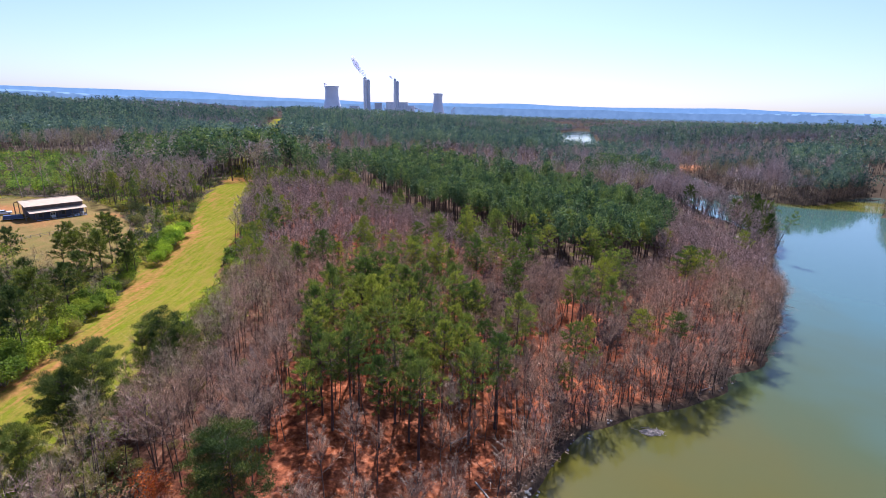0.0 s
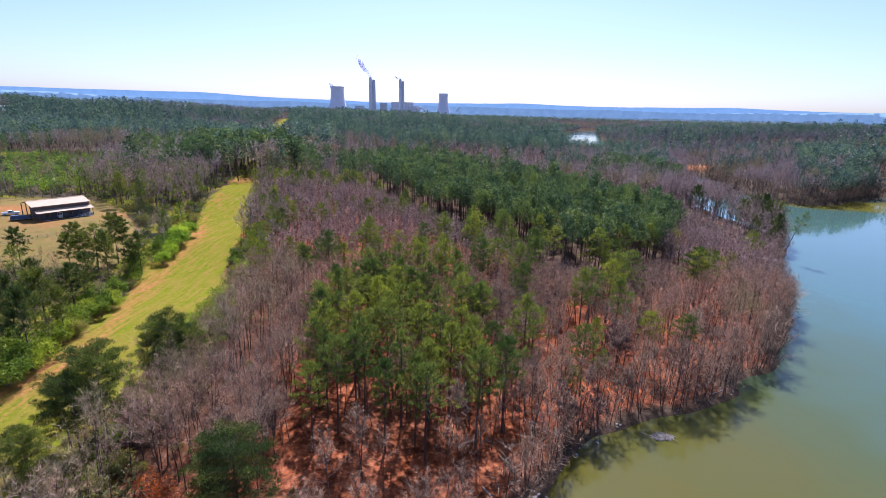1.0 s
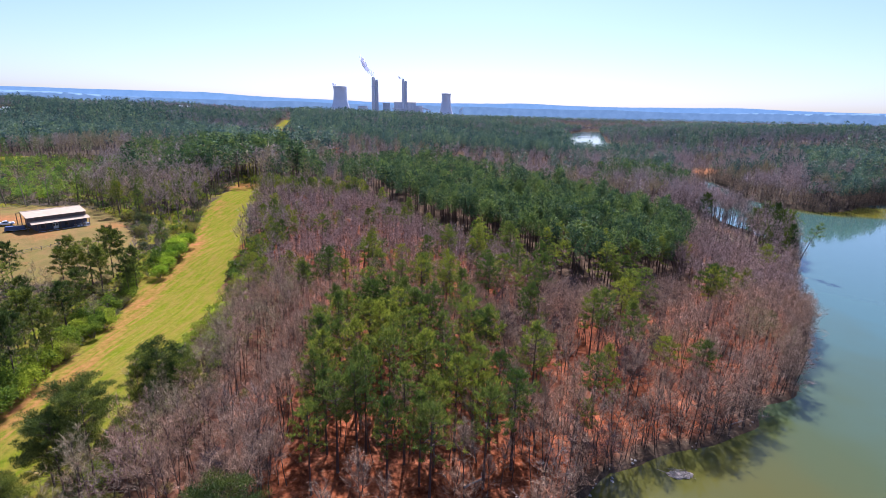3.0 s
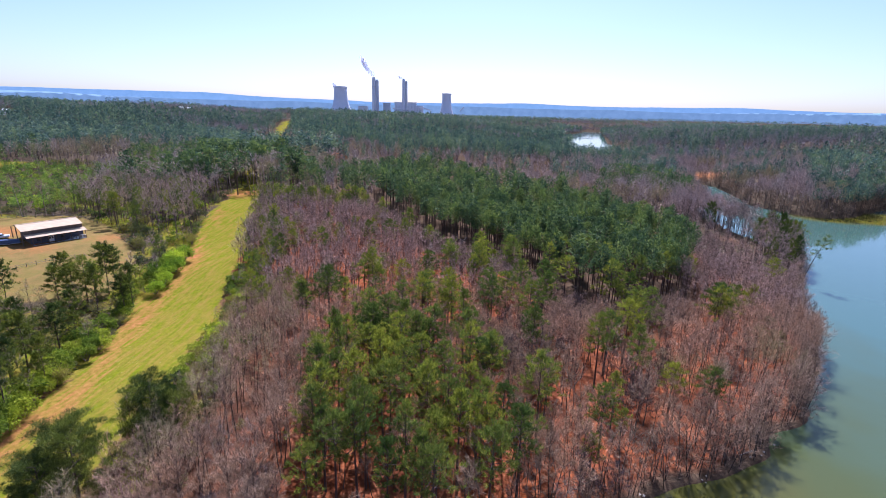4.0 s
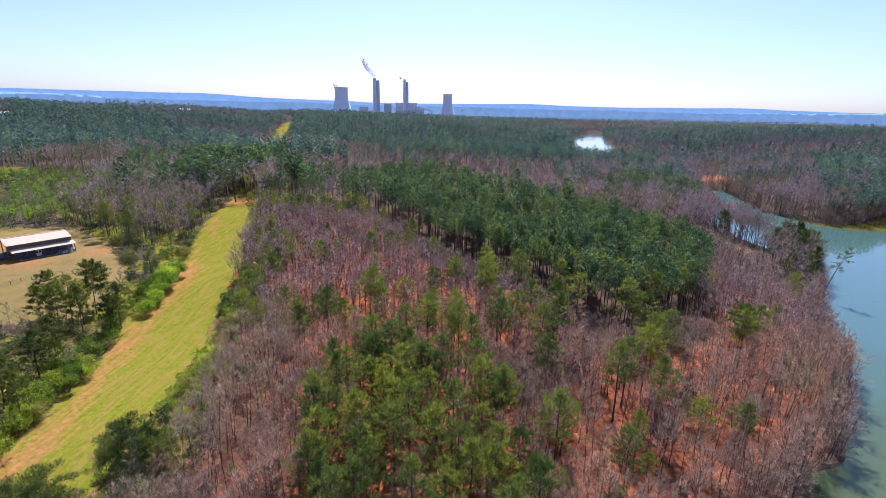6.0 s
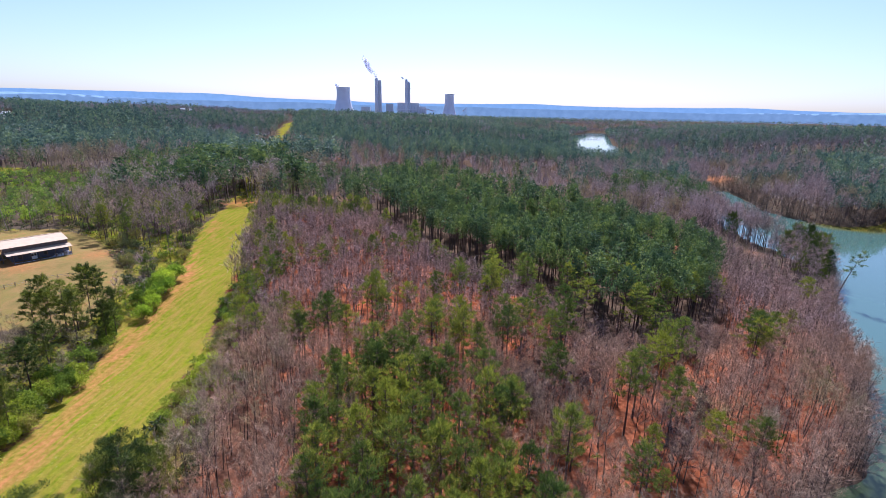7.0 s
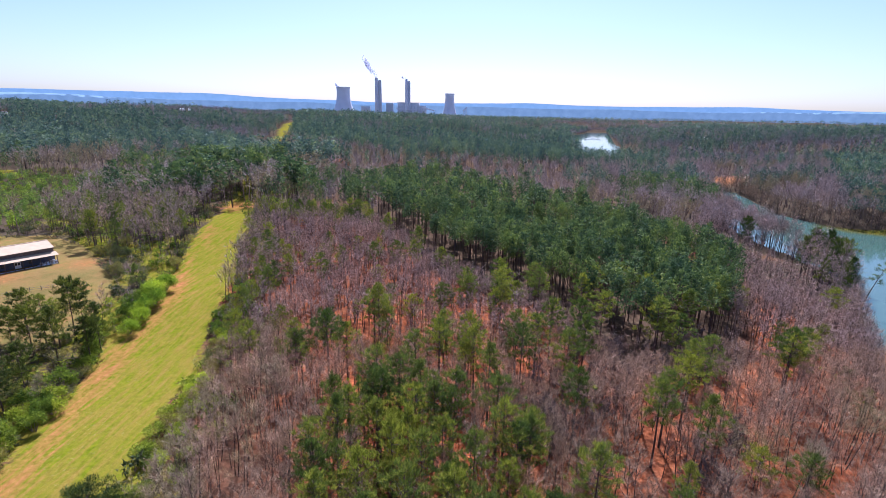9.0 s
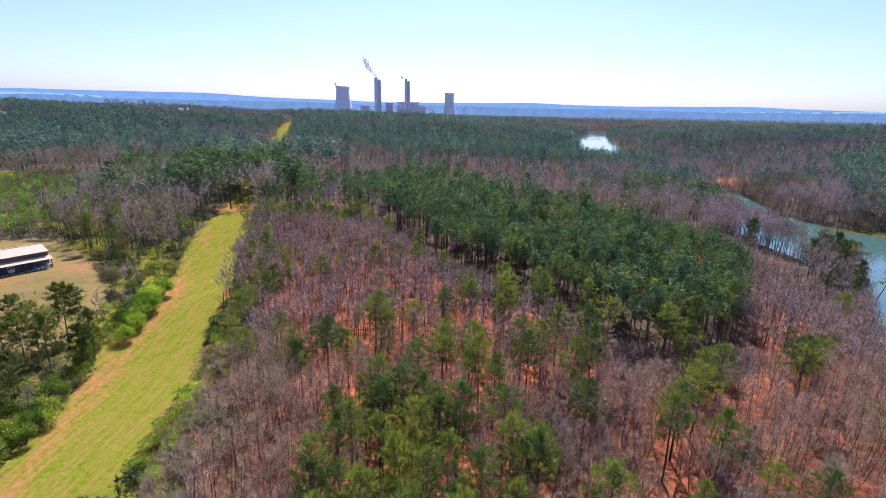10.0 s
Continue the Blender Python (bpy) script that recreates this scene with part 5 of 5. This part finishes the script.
def make_barn():
    x0, y0 = -158.9, 180.0
    z0 = ground_at(-158, 189)
    ob = thing("barn", pose(x0, y0, z0, 0, 0, 55.5), "long barn with tan metal roof, front porch and shaded walls", "barn")
    L, D, P = 19.2, 12.0, 2.7          # length, depth, porch depth
    eave, rid, pe, pt = 5.6, 7.0, 3.1, 3.9
    s = 2.2                            # open bay at the gable end
    bm = bmesh.new()
    box(bm, s, P, -1.5, L, P + 0.2, eave)
    part("front_wall", bm, BARN_WALL, ob)
    bm = bmesh.new()
    box(bm, s, P + D - 0.2, -1.5, L, P + D, eave)
    part("back_wall", bm, BARN_WALL, ob)
    for nm, gx in (("gable_wall", s), ("gable_wall", L - 0.2)):
        bm = bmesh.new()
        v = [bm.verts.new((gx + dx, yy, zz)) for dx in (0, 0.2) for yy, zz in ((P + 0.2, -1.5), (P + D - 0.2, -1.5), (P + D - 0.2, eave), (P + D / 2, rid - 0.1), (P + 0.2, eave))]
        bm.faces.new(v[4::-1]), bm.faces.new(v[5:])
        for i in range(5):
            bm.faces.new((v[i], v[(i + 1) % 5], v[5 + (i + 1) % 5], v[5 + i]))
        part(nm, bm, BARN_WOOD, ob)
    bm = bmesh.new()
    box(bm, s, P - 0.04, pt + 0.1, L, P - 0.003, eave)
    part("board_band", bm, BARN_WOOD, ob, "brown board band between the two roofs")
    bm = bmesh.new()
    corrugated(bm, (-0.3, P - 0.7, eave - 0.15), (L + 0.2, P - 0.7, eave - 0.15), (L + 0.2, P + D / 2, rid), (-0.3, P + D / 2, rid), 44, 0.008)
    part("front_roof", bm, ROOF_TIN, ob)
    bm = bmesh.new()
    corrugated(bm, (L + 0.2, P + D + 0.7, eave - 0.15), (-0.3, P + D + 0.7, eave - 0.15), (-0.3, P + D / 2, rid), (L + 0.2, P + D / 2, rid), 44, 0.008)
    part("back_roof", bm, ROOF_TIN, ob)
    bm = bmesh.new()
    corrugated(bm, (0.4, -0.4, pe), (L + 0.5, -0.4, pe), (L + 0.5, P - 0.05, pt), (0.4, P - 0.05, pt), 40, 0.008)
    part("porch_roof", bm, ROOF_TIN, ob)
    bm = bmesh.new()
    box(bm, -0.3, P + D / 2 - 0.25, rid + 0.02, L + 0.2, P + D / 2 + 0.25, rid + 0.12, 0.03)
    part("ridge_cap", bm, ROOF_TIN, ob)
    for i in range(8):
        px = s + (L - s) * i / 7
        bm = bmesh.new()
        box(bm, px - 0.1, -0.1, -1.5, px + 0.1, 0.1, pe - 0.02, 0.02)
        part("porch_post", bm, BARN_WOOD, ob)
    for yy in (P, P + D / 2, P + D):
        bm = bmesh.new()
        box(bm, -0.3, yy - 0.12, -1.5, -0.05, yy + 0.12, eave - 0.1 if yy != P + D / 2 else rid - 0.15, 0.02)
        part("gable_post", bm, BARN_WOOD, ob)
    bm = bmesh.new()
    box(bm, 7.6, P - 0.12, -0.1, 9.4, P - 0.003, 2.2)
    dr = part("door", bm, WHITE, ob, "white double door under the porch")
    for i in range(2):
        bm = bmesh.new()
        box(bm, 7.75 + 0.85 * i, P - 0.14, 1.1, 8.4 + 0.85 * i, P - 0.123, 2.0)
        part("pane", bm, GLASS_DARK, dr, "dark glass pane")
    for wx in (4.0, 11.6):
        bm = bmesh.new()
        box(bm, wx, P - 0.08, 0.9, wx + 1.0, P - 0.003, 2.0)
        part("window", bm, GLASS_DARK, ob, "dark porch window")
    bm = bmesh.new()
    box(bm, s, 0.15, -1.5, L, P - 0.15, -0.08)
    part("porch_floor", bm, CONCRETE_DARK, ob)
    # clutter under the porch's end
    r = np.random.default_rng(5)
    turn = Matrix(ob.matrix_world)
    for i in range(7):
        w, d, h = r.uniform(0.5, 1.0), r.uniform(0.4, 0.8), r.uniform(0.5, 1.3)
        c = thing("crate", turn @ pose(14.6 + 0.72 * i, 0.8 + r.uniform(-0.2, 0.3), -0.08, 0, 0, r.uniform(-15, 15)), "pale crate stacked under the barn porch", "crate", "porch clutter")
        bm = bmesh.new()
        box(bm, -w / 2, -d / 2, 0, w / 2, d / 2, h, 0.02)
        part("case", bm, WHITE if i % 2 else ROCK, c)
        bm = bmesh.new()
        box(bm, -w / 2 - .03, -d / 2 - .03, h, w / 2 + .03, d / 2 + .03, h + 0.06)
        part("lid", bm, STEEL, c)


make_barn()


def wheel_parts(parent, x, y):
    bm = bmesh.new()
    rod(bm, (x, y - 0.12, 0.36), (x, y + 0.12, 0.36), 0.36, 0.36, 16)
    w = part("wheel", bm, RUBBER, parent, "black tyre")
    bm = bmesh.new()
    rod(bm, (x, y - 0.135, 0.36), (x, y + 0.135, 0.36), 0.2, 0.2, 12)
    part("rim", bm, STEEL, w, "steel wheel rim")


def make_pickup(x, y, turn):
    ob = thing("pickup_truck", pose(x, y, ground_at(x, y) + 0.02, 0, 0, turn), "white pickup truck parked on red clay beside barn", "truck")
    bm = bmesh.new()
    box(bm, -2.7, -0.95, 0.45, 2.7, 0.95, 1.05, 0.1)
    box(bm, 0.9, -0.93, 1.02, 2.6, 0.93, 1.18, 0.06)
    part("body", bm, CAR_WHITE, ob)
    bm = bmesh.new()
    hull(bm, [(-0.9, -0.9, 1.0), (1.2, -0.9, 1.0), (0.5, -0.78, 1.8), (-0.7, -0.78, 1.8), (-0.9, 0.9, 1.0), (1.2, 0.9, 1.0), (0.5, 0.78, 1.8), (-0.7, 0.78, 1.8)])
    cab = part("cab", bm, CAR_WHITE, ob)
    for sgn in (-1, 1):
        bm = bmesh.new()
        hull(bm, [(-0.75, sgn * 0.90, 1.12), (0.95, sgn * 0.90, 1.12), (0.45, sgn * 0.815, 1.68), (-0.62, sgn * 0.815, 1.68),
                  (-0.75, sgn * 0.86, 1.12), (0.95, sgn * 0.86, 1.12), (0.45, sgn * 0.775, 1.68), (-0.62, sgn * 0.775, 1.68)])
        part("side_window", bm, CAR_GLASS, cab, "dark side glass")
    bm = bmesh.new()
    hull(bm, [(1.22, -0.8, 1.05), (1.22, 0.8, 1.05), (0.56, 0.7, 1.74), (0.56, -0.7, 1.74), (1.16, -0.8, 1.05), (1.16, 0.8, 1.05), (0.5, 0.7, 1.74), (0.5, -0.7, 1.74)])
    part("windscreen", bm, CAR_GLASS, cab, "dark windscreen")
    for yy in (-0.93, 0.87):
        bm = bmesh.new()
        box(bm, -2.65, yy, 1.0, -0.95, yy + 0.06, 1.25)
        part("bed_side", bm, CAR_WHITE, ob)
    for yy in (-0.7, 0.7):
        bm = bmesh.new()
        box(bm, 2.66, yy - 0.2, 0.75, 2.73, yy + 0.2, 0.95, 0.02)
        part("headlight", bm, WHITE, ob, "clear headlight")
    for wx in (-1.7, 1.75):
        for wy in (-0.88, 0.88):
            wheel_parts(ob, wx, wy)


# Added form for a vehicle merged with the barn's shadow on the ground.
def make_trailer(x, y, turn):
    ob = thing("covered_trailer", pose(x, y, ground_at(x, y) + 0.02, 0, 0, turn), "low trailer form standing for a vehicle and the barn's navy shadow", "trailer")
    bm = bmesh.new()
    hull(bm, [(-3.2, -1.1, 0.55), (3.0, -1.1, 0.55), (2.6, -0.9, 1.8), (-2.9, -0.9, 2.0), (-3.2, 1.1, 0.55), (3.0, 1.1, 0.55), (2.6, 0.9, 1.8), (-2.9, 0.9, 2.0)])
    bmesh.ops.subdivide_edges(bm, edges=bm.edges[:], cuts=3, use_grid_fill=True)
    for v in bm.verts:
        v.co += Vector((0, 0, 0.12)) * noise.noise(v.co * 1.7)
    part("tarpaulin", bm, SHADOW_COVER, ob)
    bm = bmesh.new()
    box(bm, -3.2, -1.0, 0.4, 3.0, 1.0, 0.55)
    box(bm, 3.0, -0.08, 0.42, 4.1, 0.08, 0.53)
    part("chassis", bm, STEEL, ob)
    for wy in (-1.05, 1.05):
        wheel_parts(ob, -0.4, wy)


make_pickup(-174.2, 186.2, 38)
make_trailer(-166.2, 181.6, 36)


def make_fence(points, step, label):
    x0, y0 = points[0]
    ob = thing("fence", pose(x0, y0, ground_at(x0, y0)), label, "fence", "field fences")
    spots = []
    for (ax, ay), (bx, by) in zip(points, points[1:]):
        n = max(1, round(math.hypot(bx - ax, by - ay) / step))
        spots += [(ax + (bx - ax) * i / n, ay + (by - ay) * i / n) for i in range(n)]
    spots.append(points[-1])
    base = ground_at(x0, y0)
    at = [Vector((x - x0, y - y0, ground_at(x, y) - base)) for x, y in spots]
    post = bmesh.new()
    rod(post, (0, 0, -0.3), (0, 0, 1.35), 0.09, 0.08, 7)
    me = bpy.data.meshes.new("fence_post")
    post.to_mesh(me)
    post.free()
    me.materials.append(FENCE_WOOD)
    for p in at:
        o = new("post", me)
        o.parent, o.location = ob, p
    for p, q in zip(at, at[1:]):
        for z in (0.55, 1.1):
            bm = bmesh.new()
            rod(bm, p + Vector((0, 0, z)), q + Vector((0, 0, z)), 0.05, 0.05, 5)
            part("rail", bm, FENCE_WOOD, ob)


make_fence([(-176, 131), (-148, 159), (-141, 171), (-135, 177), (-128, 182.5)], 2.7, "weathered wooden post fence across the dry field")
make_fence([(-238, 182), (-196, 218), (-181, 230), (-160, 221)], 3.0, "weathered wooden fence behind the barn")


# ---- shrubs and young growth ----
def make_shrubs():
    r = np.random.default_rng(21)
    masters = {}
    green = [split_parts(bush_shape(200 + i, 2.4, 3.6, 14, 95, 0.25), ("stem", "foliage"), (BARK, LEAF), "_green_%d" % i) for i in range(3)]
    olive = [split_parts(bush_shape(210 + i, 2.0, 3.0, 11, 60, 0.20), ("stem", "foliage"), (BARK, OLIVE), "_olive_%d" % i) for i in range(3)]
    rust = [split_parts(bush_shape(220 + i, 2.0, 4.0, 9, 60, 0.24), ("stem", "foliage"), (BARK, BLOSSOM), "_rust_%d" % i) for i in range(2)]

    def put(kind, sets, name, label, x, y, w, h):
        k = int(r.integers(0, len(sets)))
        m = Matrix.LocRotScale((x, y, ground_at(x, y)), Euler((0, 0, r.uniform(0, 6.28))), (w, w, h))
        plant(masters, (kind, k), sets[k], name, label, "shrub", kind + " shrubs", m)

    big = [(-90, 93, 1.4), (-89, 99, 1.3),
           (-91, 105, 1.2), (-86, 84, 1.5), (-92, 111, 1.2), (-94, 118, 1.1), (-94, 126, 1.0), (-104, 178, 1.3), (-95, 97, 1.4), (-90, 88, 1.3), (-97, 140, 1.0), (-105, 172, 1.4), (-106, 184, 1.3), (-103, 166, 1.2)]
    lime = [split_parts(bush_shape(230 + i, 2.6, 4.2, 16, 150, 0.22), ("stem", "foliage"), (BARK, LEAF_LIME), "_lime_%d" % i) for i in range(2)]
    for x, y, s in ((-100, 170, 1.3), (-101, 175, 1.5), (-103, 180, 1.6), (-104, 186, 1.5), (-99, 164, 1.2), (-98, 158, 1.1)):
        put("lime", lime, "bush", "tall lime-green leafy bush beside the mown strip", x, y, s, s)
    for i in range(28):
        y = r.uniform(50, 155)
        big.append((float(np.interp(y, CUT_Y, CUT_X)) - 11.0 - abs(r.normal()) * 4.5, y, r.uniform(0.5, 1.4)))
    for x, y, s in big:
        put("bright green", green, "bush", "bright spring-green leafy bush beside the mown strip", x, y, s * 1.1, s * 1.1)
    for i in range(86):
        y = r.uniform(58, 285)
        sd = -1 if r.uniform() < 0.35 else 1
        mid = float(np.interp(y, CUT_Y, CUT_X))
        x = mid + sd * (float(cut_half(y)) + (1.5 if sd < 0 else 4.0) + abs(r.normal()) * (2.5 if sd < 0 else 4.5))
        if r.uniform() < 0.33:
            put("bright green", green, "bush", "low green leafy bush at the woods' edge", x, y, r.uniform(0.45, 0.8), r.uniform(0.4, 0.75))
        else:
            put("olive", olive, "bush", "olive-brown scrubby bush at the woods' edge", x, y, r.uniform(0.9, 1.7), r.uniform(0.8, 1.5))
    for i in range(96):
        y = r.uniform(62, 200)
        x = float(np.interp(y, CUT_Y, CUT_X)) + float(cut_half(y)) + r.uniform(1.5, 10.0) + abs(r.normal()) * 2.5
        kind, sets = ("lime", lime) if r.uniform() < 0.25 else ("bright green", green)
        q = r.uniform(0.4, 1.05)
        put(kind, sets, "bush", "fresh green bush between strip and bare woods", x, y, q, q * r.uniform(0.6, 0.9))
    for i in range(20):
        a = r.uniform(0, 1)
        x, y = -124 - 24 * a + r.normal() * 4, 186 + 40 * a + r.normal() * 6
        if edge_distance(np.array([x]), np.array([y]), FIELD)[0] > 0:
            put("olive", olive, "bush", "grey-olive budding bush by the field", x, y, r.uniform(0.8, 1.5), r.uniform(0.8, 1.6))
    for i in range(14):
        x, y = r.uniform(-64, -36), r.uniform(60, 150)
        put("olive", olive, "bush", "olive understorey bush among leafless trees", x, y, r.uniform(0.5, 1.0), r.uniform(0.5, 1.0))
    for i in range(20):
        x, y = r.uniform(-135, -98), r.uniform(85, 160)
        if cut_side(x, y) < -12 and edge_distance(np.array([x]), np.array([y]), FIELD)[0] > 1:
            put("olive", olive, "bush", "olive understorey bush below short pines", x, y, r.uniform(0.7, 1.3), r.uniform(0.6, 1.1))
    for x, y, s in ((-41, 58, 1.5), (-39.5, 57, 1.1), (-31, 124, 0.8), (-112, 380, 2.2), (-70, 230, 1.6), (-68, 238, 1.4), (-20, 116, 1.0), (-17, 118, 0.9), (-15, 121, 0.9),
                    (-311, 573, 2.6), (-117, 486, 2.4), (-289, 495, 2.2), (-80, 258, 1.9), (-83, 262, 1.6), (-107, 472, 2.2), (-780, 985, 4.5), (-770, 992, 4.0)):
        put("rust", rust, "bush", "rust-orange leafy young tree among bare woods", x, y, s, s)


make_shrubs()


def make_golden_grass():
    """Tall dry broom grass in a gap of the woods."""
    r = np.random.default_rng(77)
    s = Shape()
    n = 2600
    a, q = r.uniform(0, 6.28, n), np.sqrt(r.uniform(0, 1, n))
    x, y = -25 + 8.5 * q * np.cos(a) + 2 * r.normal(size=n), 153 + 9.5 * q * np.sin(a) + 2 * r.normal(size=n)
    way = np.stack([r.normal(size=n) * 0.3, r.normal(size=n) * 0.3, r.uniform(0.7, 1.7, n)], 1)
    s.blades(np.stack([x, y, height(x, y) - 0.05], 1), way, 0.16, 0, r)
    v, t, m = s.arrays()
    tagged(new("broom_grass", raw_mesh("broom_grass", v, t, [STRAW])), "tall golden dry grass in a gap of the bare woods", "grass", kind="stuff")


STRAW = wood("dry_straw", (0.30, 0.16, 0.05), (0.46, 0.27, 0.09), (0.60, 0.40, 0.16))
make_golden_grass()


# ---- shore and lake ----
def make_brush_pile(x, y):
    r = np.random.default_rng(31)
    ob = thing("brush_pile", pose(x, y, 0), "low islet of grey drowned branches near the shore", "brush pile")
    bm = bmesh.new()
    bmesh.ops.create_icosphere(bm, subdivisions=3, radius=1)
    for v in bm.verts:
        v.co = Vector((v.co.x * 2.3, v.co.y * 1.1, v.co.z * 0.35)) * (1 + 0.35 * noise.noise(v.co * 2.2))
    part("mud_mound", bm, FENCE_WOOD, ob)
    for i in range(46):
        a, l = r.uniform(0, 6.28), r.uniform(0.8, 2.2)
        c = Vector((r.normal() * 1.1, r.normal() * 0.55, 0.25 + abs(r.normal()) * 0.15))
        d = Vector((math.cos(a), math.sin(a) * 0.6, r.uniform(-0.1, 0.35))) * l / 2
        bm = bmesh.new()
        rod(bm, c - d, c + d, 0.05, 0.02, 5)
        part("branch", bm, TWIG_PALE, ob)


make_brush_pile(43.3, 81.7)


def make_log(x, y, turn, length, rad):
    ob = thing("fallen_log", pose(x, y, ground_at(x, y) + rad * 0.8, 0, 0, turn), "bleached fallen trunk lying on red leaf litter", "log", "fallen trunks")
    bm = bmesh.new()
    rod(bm, (-length / 2, 0, 0), (length / 2, 0, 0), rad, rad * 0.6, 9)
    part("stem", bm, TWIG_PALE, ob)
    for i in range(3):
        u = -0.1 + 0.2 * i
        bm = bmesh.new()
        rod(bm, (u * length, 0, 0), (u * length + 0.7, 0.8 * (-1) ** i, 0.5), rad * 0.35, 0.03, 6)
        part("branch_stub", bm, TWIG_PALE, ob)


make_log(5.5, 76, 35, 4.5, 0.22)
make_log(9, 64, -60, 5.0, 0.18)
make_log(28, 77, 30, 5.0, 0.16)
make_log(62, 97.5, 25, 4.0, 0.15)


def make_rocks():
    r = np.random.default_rng(41)
    protos = []
    for i in range(4):
        bm = bmesh.new()
        bmesh.ops.create_icosphere(bm, subdivisions=2, radius=1)
        for v in bm.verts:
            v.co = Vector((v.co.x, v.co.y * 0.7, v.co.z * 0.42)) * (1 + 0.9 * noise.noise(v.co * 1.6 + Vector((i * 7, 0, 0))))
        me = bpy.data.meshes.new("shore_rock")
        bm.to_mesh(me)
        bm.free()
        me.materials.append(ROCK)
        protos.append(me)
    edge = list(zip(LAKE, LAKE[1:]))[:9] + [((10, 52), (17, 66))] * 9
    for i in range(80):
        (ax, ay), (bx, by) = edge[int(r.integers(0, len(edge)))]
        u = r.uniform()
        x, y = ax + (bx - ax) * u + r.normal() * 0.7, ay + (by - ay) * u + r.normal() * 0.7
        o = new("rock", protos[i % 4])
        s = r.uniform(0.10, 0.32)
        o.matrix_world = Matrix.LocRotScale((x, y, max(ground_at(x, y), -0.05) + s * 0.2), Euler((0, 0, r.uniform(0, 6))), (s, s, s))
        tagged(o, "pale jagged rock on the shore", "rock", "shore rocks")


make_rocks()


def make_leaning_pine():
    a = pine_shape(301, 22.0, 0.55, 2.6, 15, 4, 18, 0.6, 0.15, 6, 0.30)
    ob = thing("leaning_pine", pose(147.8, 208.4, 0.1, 0, 0, -6), "lone thin pine leaning out over the lake", "pine tree")
    for nm, me in split_parts(a, ("trunk", "crown"), (BARK_PINE, NEEDLE), "_leaning"):
        c = new(nm, me)
        c.parent = ob


make_leaning_pine()


def make_dock(x, y):
    ob = thing("boat_dock", pose(x, y, 0), "long pale boat dock out on the far water", "dock")
    bm = bmesh.new()
    box(bm, -22, -2, 0.8, 22, 2, 1.2)
    part("deck", bm, CONCRETE_DARK, ob)
    for i in range(6):
        bm = bmesh.new()
        box(bm, -20 + 8 * i - .3, -1, -2, -20 + 8 * i + .3, 1, 3)
        part("pile", bm, CONCRETE_DARK, ob)


make_dock(372, 1450)


for x, y, w, a, lab in HOUSES:
    small_house(x, y, w * 0.8, 8, 4.5, a, lab)
